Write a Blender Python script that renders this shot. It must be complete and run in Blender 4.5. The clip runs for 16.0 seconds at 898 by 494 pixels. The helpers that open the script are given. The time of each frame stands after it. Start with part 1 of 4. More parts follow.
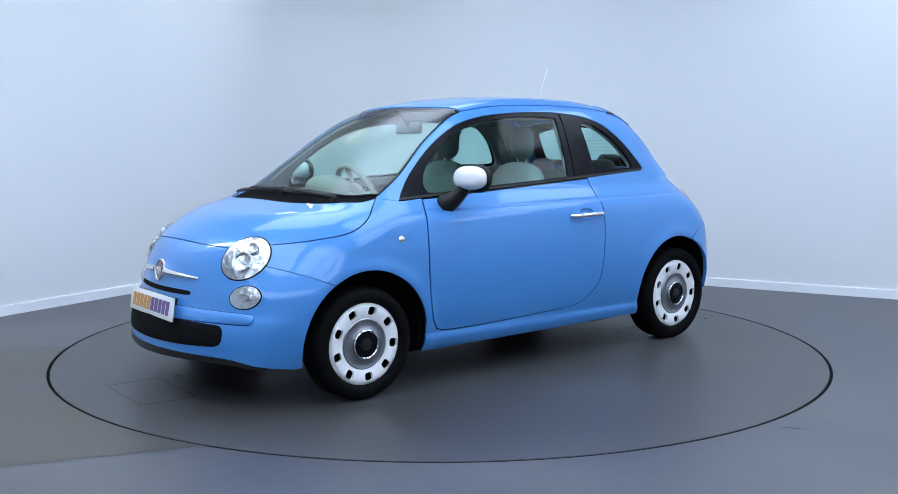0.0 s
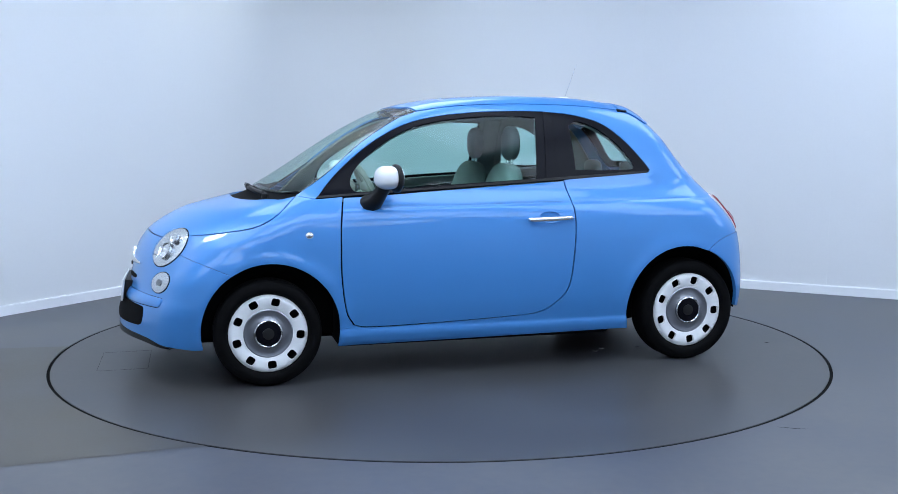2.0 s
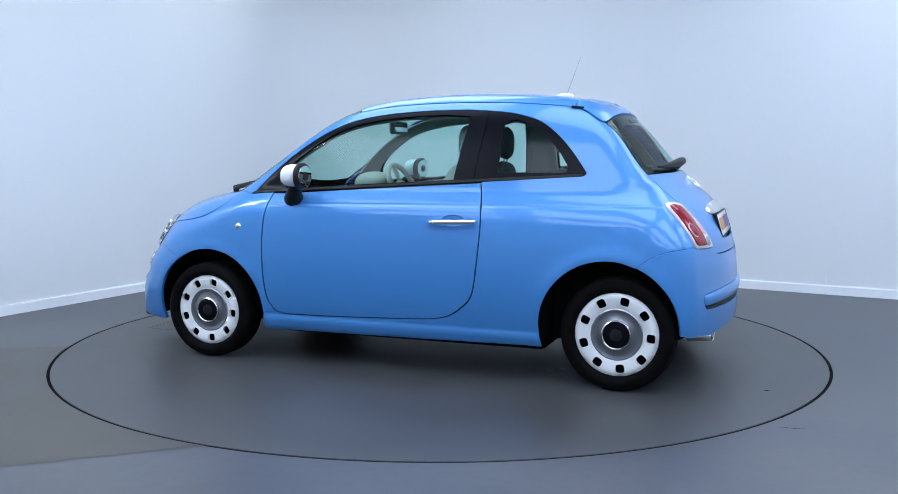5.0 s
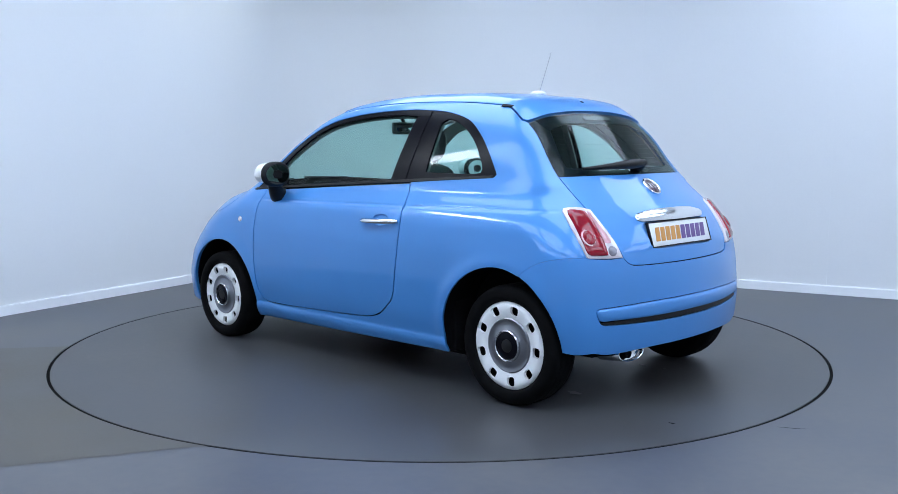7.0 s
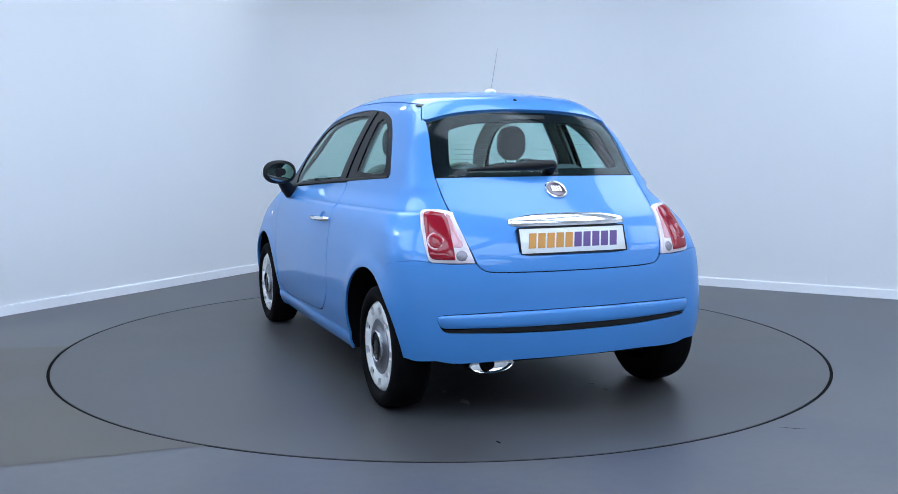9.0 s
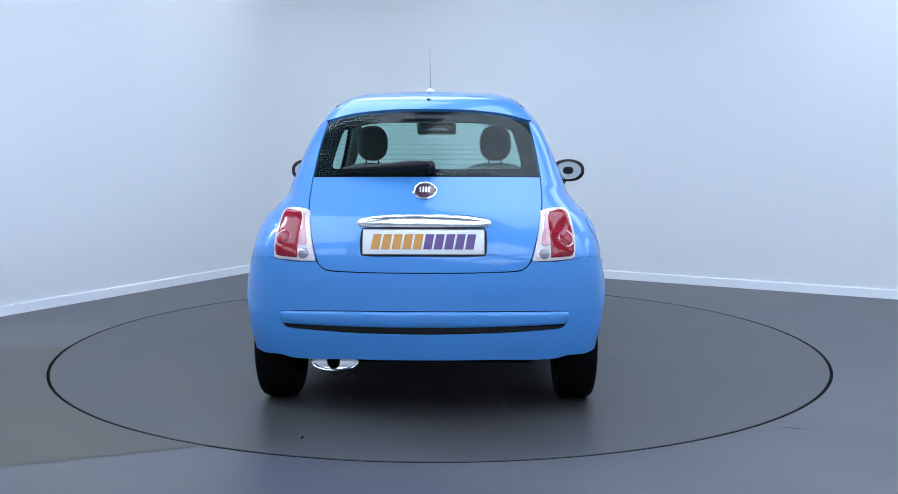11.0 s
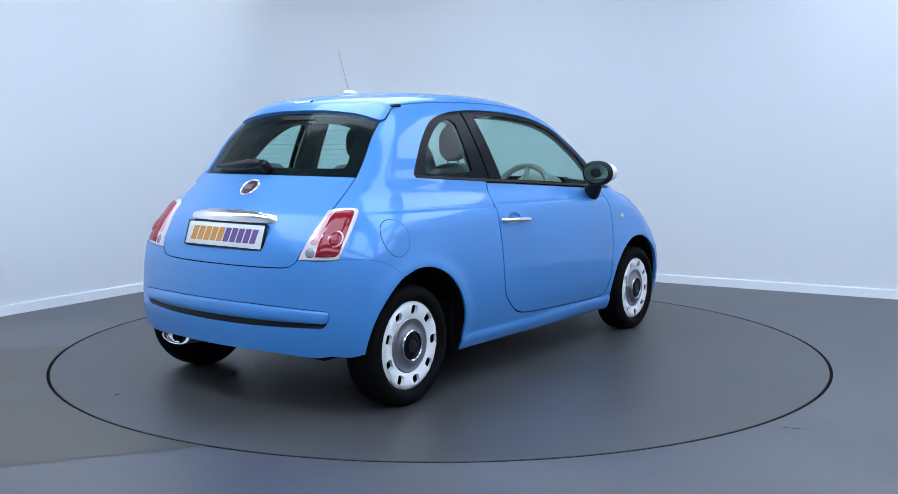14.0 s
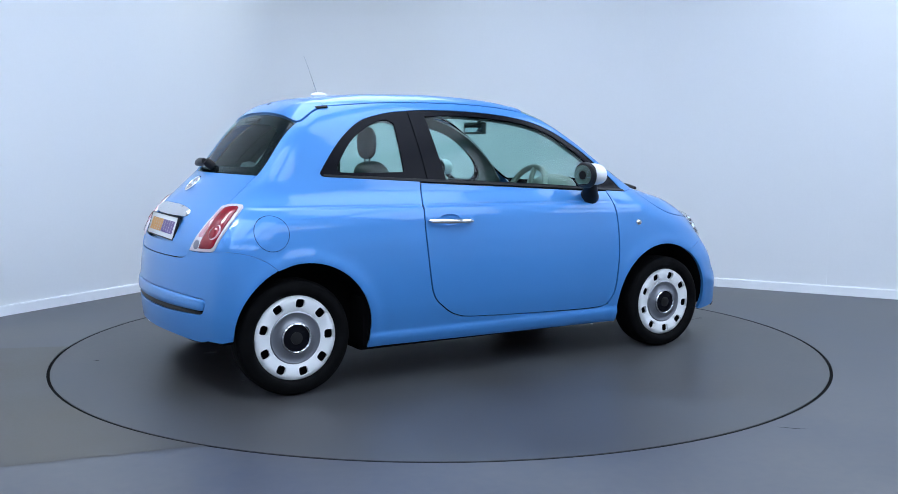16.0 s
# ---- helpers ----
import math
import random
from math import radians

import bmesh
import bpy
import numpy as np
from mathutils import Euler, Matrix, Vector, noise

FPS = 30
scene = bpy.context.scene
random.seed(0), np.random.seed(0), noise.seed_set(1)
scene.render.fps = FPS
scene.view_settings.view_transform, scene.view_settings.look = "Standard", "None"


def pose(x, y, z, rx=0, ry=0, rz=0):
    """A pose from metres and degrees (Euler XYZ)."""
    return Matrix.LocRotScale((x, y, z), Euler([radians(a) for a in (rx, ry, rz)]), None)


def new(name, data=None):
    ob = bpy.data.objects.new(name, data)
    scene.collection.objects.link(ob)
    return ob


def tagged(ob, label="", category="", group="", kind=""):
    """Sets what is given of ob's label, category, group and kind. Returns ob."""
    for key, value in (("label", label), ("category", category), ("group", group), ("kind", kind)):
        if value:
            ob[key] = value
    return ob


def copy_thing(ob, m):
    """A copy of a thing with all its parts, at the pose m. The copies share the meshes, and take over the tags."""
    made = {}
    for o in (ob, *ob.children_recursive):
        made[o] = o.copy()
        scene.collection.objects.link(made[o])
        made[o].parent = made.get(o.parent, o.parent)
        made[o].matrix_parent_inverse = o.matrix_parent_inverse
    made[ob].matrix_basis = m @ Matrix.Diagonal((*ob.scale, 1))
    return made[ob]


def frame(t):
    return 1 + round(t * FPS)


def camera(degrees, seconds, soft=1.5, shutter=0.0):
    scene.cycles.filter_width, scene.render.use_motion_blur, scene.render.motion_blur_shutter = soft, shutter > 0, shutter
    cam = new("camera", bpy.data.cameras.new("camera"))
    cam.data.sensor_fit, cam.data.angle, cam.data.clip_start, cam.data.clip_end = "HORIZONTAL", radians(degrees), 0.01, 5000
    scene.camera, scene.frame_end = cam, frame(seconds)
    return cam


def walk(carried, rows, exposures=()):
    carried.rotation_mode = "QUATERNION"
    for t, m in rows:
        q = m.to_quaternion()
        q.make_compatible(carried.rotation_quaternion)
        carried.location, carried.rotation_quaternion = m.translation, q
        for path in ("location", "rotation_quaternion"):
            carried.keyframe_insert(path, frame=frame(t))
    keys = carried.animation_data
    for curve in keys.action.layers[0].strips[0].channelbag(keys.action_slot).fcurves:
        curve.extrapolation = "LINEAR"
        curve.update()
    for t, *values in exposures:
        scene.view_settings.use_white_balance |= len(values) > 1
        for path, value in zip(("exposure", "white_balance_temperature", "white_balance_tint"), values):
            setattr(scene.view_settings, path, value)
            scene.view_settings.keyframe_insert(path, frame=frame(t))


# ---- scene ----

from mathutils.geometry import delaunay_2d_cdt

# ---------------- camera: on a fixed stand, looking at the turntable ----------------
cam = camera(50.075, 16.0, soft=0.7)
EYE = pose(0, -5.725, 1.2043, 90 - 6.237, 0, -0.485)
walk(cam, [(0, EYE), (16, EYE)])

# the turntable's turn: degrees at 0 s and degrees a second; the car's place on it
TURN0, SPIN = 218.12, -11.784
CAR_X, CAR_Y = -0.056, 0.032


# ---------------- light ----------------
world = bpy.data.worlds.new("world")
scene.world = world
world.use_nodes = True
world.node_tree.nodes["Background"].inputs[0].default_value = (0.75, 0.86, 1.0, 1)
world.node_tree.nodes["Background"].inputs[1].default_value = 0.3
scene.view_settings.exposure = 0.85
LAMP_WATTS = 2.42      # glow of the wide ceiling panels
TROUGH_WATTS = 19.0    # glow of the bright trough light beside the wall


# ---------------- materials ----------------
def material(name, color=(0.5, 0.5, 0.5), rough=0.5, metal=0.0, coat=0.0, emit=0.0, spec=0.5):
    m = bpy.data.materials.new(name)
    m.use_nodes = True
    b = m.node_tree.nodes["Principled BSDF"]
    b.inputs["Base Color"].default_value = (*color, 1)
    b.inputs["Roughness"].default_value = rough
    b.inputs["Metallic"].default_value = metal
    b.inputs["Specular IOR Level"].default_value = spec
    b.inputs["Coat Weight"].default_value = coat
    b.inputs["Coat Roughness"].default_value = 0.04
    if emit:
        b.inputs["Emission Color"].default_value = (*color, 1)
        b.inputs["Emission Strength"].default_value = emit
    return m


def link(m, a, ao, b, bi):
    m.node_tree.links.new(a.outputs[ao], b.inputs[bi])


def node(m, kind, **values):
    n = m.node_tree.nodes.new(kind)
    for k, v in values.items():
        n.inputs[k.replace("_", " ")].default_value = v
    return n


def varied(m, base, spread, scale, fine, bump=0.0, rough=None, rough_spread=0.0):
    """Two scales of tone, and a fine relief, on object coordinates."""
    bsdf = m.node_tree.nodes["Principled BSDF"]
    co = m.node_tree.nodes.new("ShaderNodeTexCoord")
    n1 = node(m, "ShaderNodeTexNoise", Scale=scale, Detail=4.0)
    n2 = node(m, "ShaderNodeTexNoise", Scale=fine, Detail=3.0)
    link(m, co, "Object", n1, "Vector")
    link(m, co, "Object", n2, "Vector")
    mix = m.node_tree.nodes.new("ShaderNodeMath")
    mix.operation = "MULTIPLY_ADD"
    mix.inputs[1].default_value = 0.35
    link(m, n2, "Fac", mix, 0)
    link(m, n1, "Fac", mix, 2)
    ramp = m.node_tree.nodes.new("ShaderNodeValToRGB")
    lo = [max(0, c - s) for c, s in zip(base, spread)]
    hi = [c + s for c, s in zip(base, spread)]
    ramp.color_ramp.elements[0].position, ramp.color_ramp.elements[0].color = 0.42, (*lo, 1)
    ramp.color_ramp.elements[1].position, ramp.color_ramp.elements[1].color = 0.92, (*hi, 1)
    link(m, mix, 0, ramp, "Fac")
    link(m, ramp, "Color", bsdf, "Base Color")
    if rough is not None:
        mr = m.node_tree.nodes.new("ShaderNodeMapRange")
        mr.inputs["From Min"].default_value, mr.inputs["From Max"].default_value = 0.3, 0.9
        mr.inputs["To Min"].default_value, mr.inputs["To Max"].default_value = rough - rough_spread, rough + rough_spread
        link(m, mix, 0, mr, "Value")
        link(m, mr, "Result", bsdf, "Roughness")
    if bump:
        bp = node(m, "ShaderNodeBump", Strength=bump, Distance=0.002)
        link(m, n2, "Fac", bp, "Height")
        link(m, bp, "Normal", bsdf, "Normal")
    return m


def glass(name, tint, rough=0.0, base=0.030):
    m = bpy.data.materials.new(name)
    m.use_nodes = True
    nt = m.node_tree
    nt.nodes.clear()
    out = nt.nodes.new("ShaderNodeOutputMaterial")
    t = nt.nodes.new("ShaderNodeBsdfTransparent")
    t.inputs[0].default_value = (*tint, 1)
    g = nt.nodes.new("ShaderNodeBsdfGlossy")
    g.inputs["Roughness"].default_value = rough
    lw = nt.nodes.new("ShaderNodeLayerWeight")
    lw.inputs["Blend"].default_value = 0.5
    pw = nt.nodes.new("ShaderNodeMath")
    pw.operation = "POWER"
    pw.inputs[1].default_value = 4.5
    nt.links.new(lw.outputs["Facing"], pw.inputs[0])
    fr = nt.nodes.new("ShaderNodeMath")
    fr.operation = "MULTIPLY_ADD"
    fr.inputs[1].default_value, fr.inputs[2].default_value = 0.45, base
    nt.links.new(pw.outputs[0], fr.inputs[0])
    mx = nt.nodes.new("ShaderNodeMixShader")
    nt.links.new(fr.outputs[0], mx.inputs[0])
    nt.links.new(t.outputs[0], mx.inputs[1])
    nt.links.new(g.outputs[0], mx.inputs[2])
    nt.links.new(mx.outputs[0], out.inputs[0])
    return m


PAINT = varied(material("blue_paint", rough=0.42, metal=0.14, coat=0.75), (0.047, 0.240, 0.61), (0.003, 0.008, 0.014), 1.5, 900)
PAINT.node_tree.nodes["Principled BSDF"].inputs["Coat Roughness"].default_value = 0.045
RUBBER_SPEC = 0.06
BLACK = material("black_plastic", (0.008, 0.008, 0.009), 0.45, spec=0.3)
TRIM = material("black_gloss_trim", (0.005, 0.005, 0.008), 0.25, spec=0.08)
LINER = material("dark_liner", (0.004, 0.004, 0.005), 0.9, spec=0.1)
RUBBER = varied(material("tyre_rubber", rough=0.7), (0.004, 0.004, 0.0045), (0.0015, 0.0015, 0.0015), 12, 300, 0.3)
RUBBER.node_tree.nodes["Principled BSDF"].inputs["Specular IOR Level"].default_value = RUBBER_SPEC
WHITE = material("white_plastic", (0.86, 0.87, 0.88), 0.3, coat=0.6)
CHROME = material("chrome", (0.86, 0.87, 0.88), 0.14, 1.0)
STEELB = material("bright_steel", (0.55, 0.56, 0.59), 0.16, 1.0)
STEEL = material("brushed_grey_metal", (0.42, 0.43, 0.45), 0.28, 1.0)
DISH = material("polished_wheel_dish", (0.30, 0.31, 0.34), 0.30, 1.0)
SILVER = material("lamp_reflector", (0.66, 0.68, 0.71), 0.22, 1.0)
GREYSILVER = material("grey_lamp_reflector", (0.74, 0.76, 0.79), 0.25, 1.0)
for bowl in (SILVER, GREYSILVER):
    spot = bowl.node_tree.nodes.new("ShaderNodeTexCoord")
    facet = node(bowl, "ShaderNodeTexVoronoi", Scale=38.0)
    dent = node(bowl, "ShaderNodeBump", Strength=0.3, Distance=0.006)
    link(bowl, spot, "Object", facet, "Vector")
    link(bowl, facet, "Distance", dent, "Height")
    link(bowl, dent, "Normal", bowl.node_tree.nodes["Principled BSDF"], "Normal")
GLASS = glass("green_tinted_glass", (0.66, 0.87, 0.83), 0.0, 0.022)
SCREEN = glass("windscreen_glass", (0.70, 0.87, 0.82), 0.22, 0.085)
CLEAR = glass("clear_lens", (0.93, 0.95, 0.96), 0.02)
MIRROR = material("mirror_glass", (0.75, 0.82, 0.84), 0.02, 1.0)
RED = material("red_lens", (0.27, 0.006, 0.018), 0.10, coat=0.3, spec=0.35)
PLATE = material("plate_white", (0.78, 0.79, 0.78), 0.3, coat=0.4)
ORANGE = material("orange_print", (0.62, 0.28, 0.05), 0.4)
PURPLE = material("purple_print", (0.13, 0.07, 0.24), 0.4)
CREAM = varied(material("ivory_leatherette", rough=0.5), (0.42, 0.40, 0.35), (0.03, 0.03, 0.03), 6, 250, 0.15)
GREYFAB = varied(material("grey_fabric", rough=0.85), (0.11, 0.12, 0.13), (0.02, 0.02, 0.02), 8, 500, 0.3)
FROST = material("frosted_lens", (0.68, 0.60, 0.63), 0.15, coat=1.0)
PINK = material("pale_pink_lens", (0.62, 0.30, 0.34), 0.15, coat=1.0)
SMOKE = material("grey_lens", (0.24, 0.22, 0.26), 0.12, coat=1.0)
DASH = varied(material("dark_grey_plastic", rough=0.6), (0.06, 0.065, 0.07), (0.01, 0.01, 0.01), 5, 300, 0.2)
SEATFAB = varied(material("pale_seat_fabric", rough=0.85), (0.30, 0.33, 0.31), (0.03, 0.03, 0.03), 7, 400, 0.3)
HEADFAB = varied(material("headrest_fabric", rough=0.8), (0.16, 0.17, 0.18), (0.02, 0.02, 0.02), 7, 400, 0.3)
TRIMGREY = varied(material("pale_grey_trim", rough=0.6), (0.26, 0.28, 0.27), (0.02, 0.02, 0.02), 5, 300, 0.1)
BADGE = material("dark_red_enamel", (0.06, 0.008, 0.03), 0.15, coat=1.0)
WALL = varied(material("white_wall_paint", rough=0.55), (0.76, 0.77, 0.78), (0.015, 0.015, 0.015), 0.5, 60, 0.04)
CEIL = varied(material("ceiling_paint", rough=0.8), (0.74, 0.75, 0.76), (0.02, 0.02, 0.02), 0.6, 80, 0.05)
SKIRT = material("white_gloss_paint", (0.86, 0.87, 0.89), 0.3)
FLOOR = varied(material("grey_vinyl_floor", rough=0.4), (0.079, 0.081, 0.092), (0.034, 0.031, 0.022), 0.9, 20, 0.06, 0.42, 0.06)
TABLE = varied(material("grey_turntable_vinyl", rough=0.4), (0.055, 0.055, 0.058), (0.014, 0.018, 0.023), 1.1, 24, 0.06, 0.40, 0.06)
GROOVE = material("black_rubber_seal", (0.003, 0.003, 0.003), 0.8, spec=0.05)
TUBE = material("lamp_diffuser", (0.685, 0.81, 1.0), 0.5, emit=LAMP_WATTS)
BRIGHT = material("trough_glow", (0.80, 0.89, 1.0), 0.5, emit=TROUGH_WATTS)
WARM = material("warm_glow", (0.97, 1.0, 0.82), 0.5, emit=11.0)
WIRE = material("copper_wire", (0.16, 0.09, 0.06), 0.5)
DULL_RED = material("dull_red_lens", (0.05, 0.008, 0.012), 0.3)
FLOOR_PATCH = varied(material("dark_vinyl_sheet", rough=0.4), (0.058, 0.054, 0.047), (0.018, 0.014, 0.006), 1.6, 60, 0.06, 0.40, 0.06)
PAPER = material("paper_scrap", (0.24, 0.24, 0.24), 0.7)
CASE = material("lamp_case", (0.7, 0.71, 0.72), 0.4)


# ---------------- mesh helpers ----------------
def part(name, bm, mat, parent=None, label="", smooth=True):
    me = bpy.data.meshes.new(name)
    bmesh.ops.recalc_face_normals(bm, faces=bm.faces)
    bm.to_mesh(me)
    bm.free()
    return finish(name, me, mat, parent, label, smooth)


def finish(name, me, mat, parent, label, smooth):
    me.materials.append(mat)
    if smooth:
        me.polygons.foreach_set("use_smooth", [True] * len(me.polygons))
        me.set_sharp_from_angle(angle=radians(38))
    ob = new(name, me)
    ob.parent = parent
    if label:
        ob["label"] = label
    return ob


def box(bm, x0, x1, y0, y1, z0, z1, bevel=0.0, seg=2, m=None):
    r = bmesh.ops.create_cube(bm, size=1.0)
    vs = r["verts"]
    for v in vs:
        v.co = Vector(((x0 + x1) / 2 + v.co.x * (x1 - x0), (y0 + y1) / 2 + v.co.y * (y1 - y0), (z0 + z1) / 2 + v.co.z * (z1 - z0)))
    if bevel:
        es = list({e for v in vs for e in v.link_edges})
        out = bmesh.ops.bevel(bm, geom=es, offset=bevel, segments=seg, affect="EDGES", profile=0.5)
        vs = list({v for f in out["faces"] for v in f.verts} | {v for v in vs if v.is_valid})
    if m is not None:
        bmesh.ops.transform(bm, matrix=m, verts=vs)
    return bm


def lathe(bm, profile, seg=48, m=None):
    """Turns (radius, height) pairs round the z axis."""
    rings = []
    for r, h in profile:
        if r < 1e-5:
            rings.append([bm.verts.new((0, 0, h))])
        else:
            rings.append([bm.verts.new((r * math.cos(2 * math.pi * i / seg), r * math.sin(2 * math.pi * i / seg), h)) for i in range(seg)])
    for a, b in zip(rings, rings[1:]):
        for i in range(seg):
            j = (i + 1) % seg
            q = [a[i % len(a)], a[j % len(a)], b[j % len(b)], b[i % len(b)]]
            q = list(dict.fromkeys(q))
            if len(q) > 2:
                bm.faces.new(q)
    if m is not None:
        bmesh.ops.transform(bm, matrix=m, verts=[v for r in rings for v in r])
    return bm


def tube(bm, points, radius, seg=10, closed=False, flat=1.0):
    """A round bar along points; radius is a number or one number a point."""
    pts = [Vector(p) for p in points]
    n = len(pts)
    rings = []
    for i, p in enumerate(pts):
        a = pts[(i - 1) % n] if closed or i else pts[0]
        b = pts[(i + 1) % n] if closed or i < n - 1 else pts[-1]
        d = (b - a).normalized()
        up = Vector((0, 0, 1)) if abs(d.z) < 0.9 else Vector((1, 0, 0))
        s = d.cross(up).normalized()
        u = s.cross(d)
        r = radius[i] if isinstance(radius, (list, tuple)) else radius
        rings.append([bm.verts.new(p + s * r * math.cos(2 * math.pi * k / seg) + u * r * flat * math.sin(2 * math.pi * k / seg)) for k in range(seg)])
    for i in range(n if closed else n - 1):
        a, b = rings[i], rings[(i + 1) % n]
        for k in range(seg):
            bm.faces.new((a[k], a[(k + 1) % seg], b[(k + 1) % seg], b[k]))
    if not closed:
        bm.faces.new(rings[0])
        bm.faces.new(rings[-1])
    return bm


def ellipsoid(bm, c, r, m=None, u=24, v=16, power=1.0):
    out = bmesh.ops.create_uvsphere(bm, u_segments=u, v_segments=v, radius=1.0)
    for w in out["verts"]:
        p = [math.copysign(abs(k) ** power, k) for k in w.co]
        w.co = Vector((c[0] + p[0] * r[0], c[1] + p[1] * r[1], c[2] + p[2] * r[2]))
    if m is not None:
        bmesh.ops.transform(bm, matrix=m, verts=out["verts"])
    return bm


# ---------------- the car body: one smooth form, cut into panels ----------------
def table(pairs, lo, hi, n=500):
    """A smooth curve through a few pairs, as a lookup."""
    p = np.array(sorted(pairs), float)
    x, y = p[:, 0], p[:, 1]
    d = np.diff(y) / np.diff(x)
    m = np.concatenate([[d[0]], [0 if a * b <= 0 else 2 * a * b / (a + b) for a, b in zip(d, d[1:])], [d[-1]]])
    q = np.linspace(lo, hi, n)
    i = np.clip(np.searchsorted(x, q) - 1, 0, len(x) - 2)
    h = x[i + 1] - x[i]
    t = np.clip((q - x[i]) / h, 0, 1)
    v = (1 + 2 * t) * (1 - t) ** 2 * y[i] + t * (1 - t) ** 2 * h * m[i] + t * t * (3 - 2 * t) * y[i + 1] + t * t * (t - 1) * h * m[i + 1]
    v = v + np.where(q < x[0], (q - x[0]) * m[0], 0) + np.where(q > x[-1], (q - x[-1]) * m[-1], 0)
    g = np.gradient(v, q)
    return lambda a: np.interp(a, q, v), lambda a: np.interp(a, q, g)


TOP, TOP_S = table([(1.95, .60), (1.86, .68), (1.79, .735), (1.70, .785), (1.517, .855), (1.337, .902), (1.25, .924), (1.19, .948), (1.122, .987), (.98, 1.076), (.803, 1.192), (.629, 1.297), (.439, 1.387), (.285, 1.429), (.085, 1.456), (-.217, 1.471), (-.55, 1.466), (-.714, 1.455), (-.878, 1.431), (-1.06, 1.387), (-1.3, 1.29), (-1.8, 1.0)], -1.9, 2.1)
CROWN, _ = table([(1.9, .24), (1.5, .135), (1.25, .15), (1.0, .30), (.83, .30), (.45, .18), (.3, .14), (-.5, .11), (-.9, .12), (-1.2, .14), (-1.7, .2)], -1.9, 2.1)
ROUND, _ = table([(1.9, .11), (1.4, .10), (1.15, .10), (1.0, .08), (.8, .07), (.3, .09), (-.5, .11), (-.9, .14), (-1.3, .16)], -1.9, 2.1)
WIDE, _ = table([(.05, .68), (.12, .715), (.18, .745), (.27, .778), (.4, .803), (.55, .812), (.68, .808), (.78, .796), (.84, .784), (.875, .770), (.91, .750), (.96, .716), (1.0, .702), (1.1, .664), (1.2, .619), (1.3, .567), (1.4, .503), (1.5, .42)], 0.0, 1.6)
NOSE, NOSE_S = table([(.05, 1.80), (.14, 1.862), (.2, 1.888), (.3, 1.888), (.35, 1.876), (.40, 1.852), (.45, 1.828), (.52, 1.815), (.60, 1.80), (.69, 1.772), (.75, 1.742), (.85, 1.66), (1.2, 1.4)], 0.0, 1.6)
NOSE_C, _ = table([(.1, .50), (.3, .50), (.42, .45), (.5, .47), (.6, .57), (.68, .67), (.8, .78), (1.2, .8)], 0.0, 1.6)
TAIL, TAIL_S = table([(.05, -1.54), (.15, -1.585), (.2, -1.61), (.273, -1.642), (.403, -1.652), (.564, -1.642), (.65, -1.630), (.724, -1.612), (.80, -1.578), (.876, -1.526), (.945, -1.455), (1.0, -1.395), (1.046, -1.346), (1.10, -1.295), (1.229, -1.183), (1.352, -1.068), (1.40, -1.03), (1.5, -.95)], 0.0, 1.6)
TAIL_C, _ = table([(.1, .30), (.4, .28), (.7, .28), (.9, .37), (1.05, .38), (1.35, .28), (1.5, .28)], 0.0, 1.6)
TAPER, _ = table([(.2, .012), (.6, .014), (.8, .022), (.95, .06), (1.05, .075), (1.5, .08)], 0.0, 1.6)
ARCHES = ((1.128, .275, .338), (-1.108, .30, .340))


def smax(a, b, r):
    h = np.maximum(r - np.abs(a - b), 0)
    return np.maximum(a, b) + h * h / (4 * r)


def field(p):
    """Below zero inside the car's form, in metres, roughly."""
    x, y, z = p[:, 0], np.abs(p[:, 1]), p[:, 2]
    w = WIDE(z) * (1 - TAPER(z) * (x + 0.1) ** 2)
    for ax, az, ar in ARCHES:
        r = np.hypot(x - ax, z - az)
        w = w + 0.010 * np.exp(-((r - ar - .01) / .045) ** 2) * (z < 0.9)
    w = w + 0.014 * np.exp(-(np.abs(z - .218) / .038) ** 4) * np.clip((.86 - np.abs(x)) / .1, 0, 1)
    crease = .876 - .012 * x
    u = np.clip((z - crease) / .012 + .5, 0, 1)
    fade = np.clip((.86 - x) / .25, 0, 1) * np.clip((x + 1.42) / .15, 0, 1)
    w = w + .004 - fade * (.0095 * u * u * (3 - 2 * u) + .0038 * np.exp(-((z - crease - .004) / .005) ** 2))
    side = (y - w)
    top = (z - TOP(x) + CROWN(x) * y * y) / np.sqrt(1 + TOP_S(x) ** 2)
    front = (x - NOSE(z) + NOSE_C(z) * y * y) / np.sqrt(1 + NOSE_S(z) ** 2 + (2 * NOSE_C(z) * y) ** 2)
    rear = (TAIL(z) + TAIL_C(z) * y * y - x) / np.sqrt(1 + TAIL_S(z) ** 2 + (2 * TAIL_C(z) * y) ** 2)
    f = smax(side, top, ROUND(x))
    f = smax(f, front, 0.11)
    return smax(f, rear, np.where(z > 1.0, 0.07, 0.12))


def normal(p):
    e = 0.004
    g = np.stack([field(p + np.eye(3)[k] * e) - field(p - np.eye(3)[k] * e) for k in range(3)], 1)
    return g / np.linalg.norm(g, axis=1)[:, None]


def cast(o, d, far):
    """Where rays from inside the form leave it."""
    a, b = np.zeros(len(o)), np.full(len(o), far)
    for _ in range(40):
        m = (a + b) / 2
        inside = field(o + d * m[:, None]) < 0
        a, b = np.where(inside, m, a), np.where(inside, b, m)
    return o + d * ((a + b) / 2)[:, None]


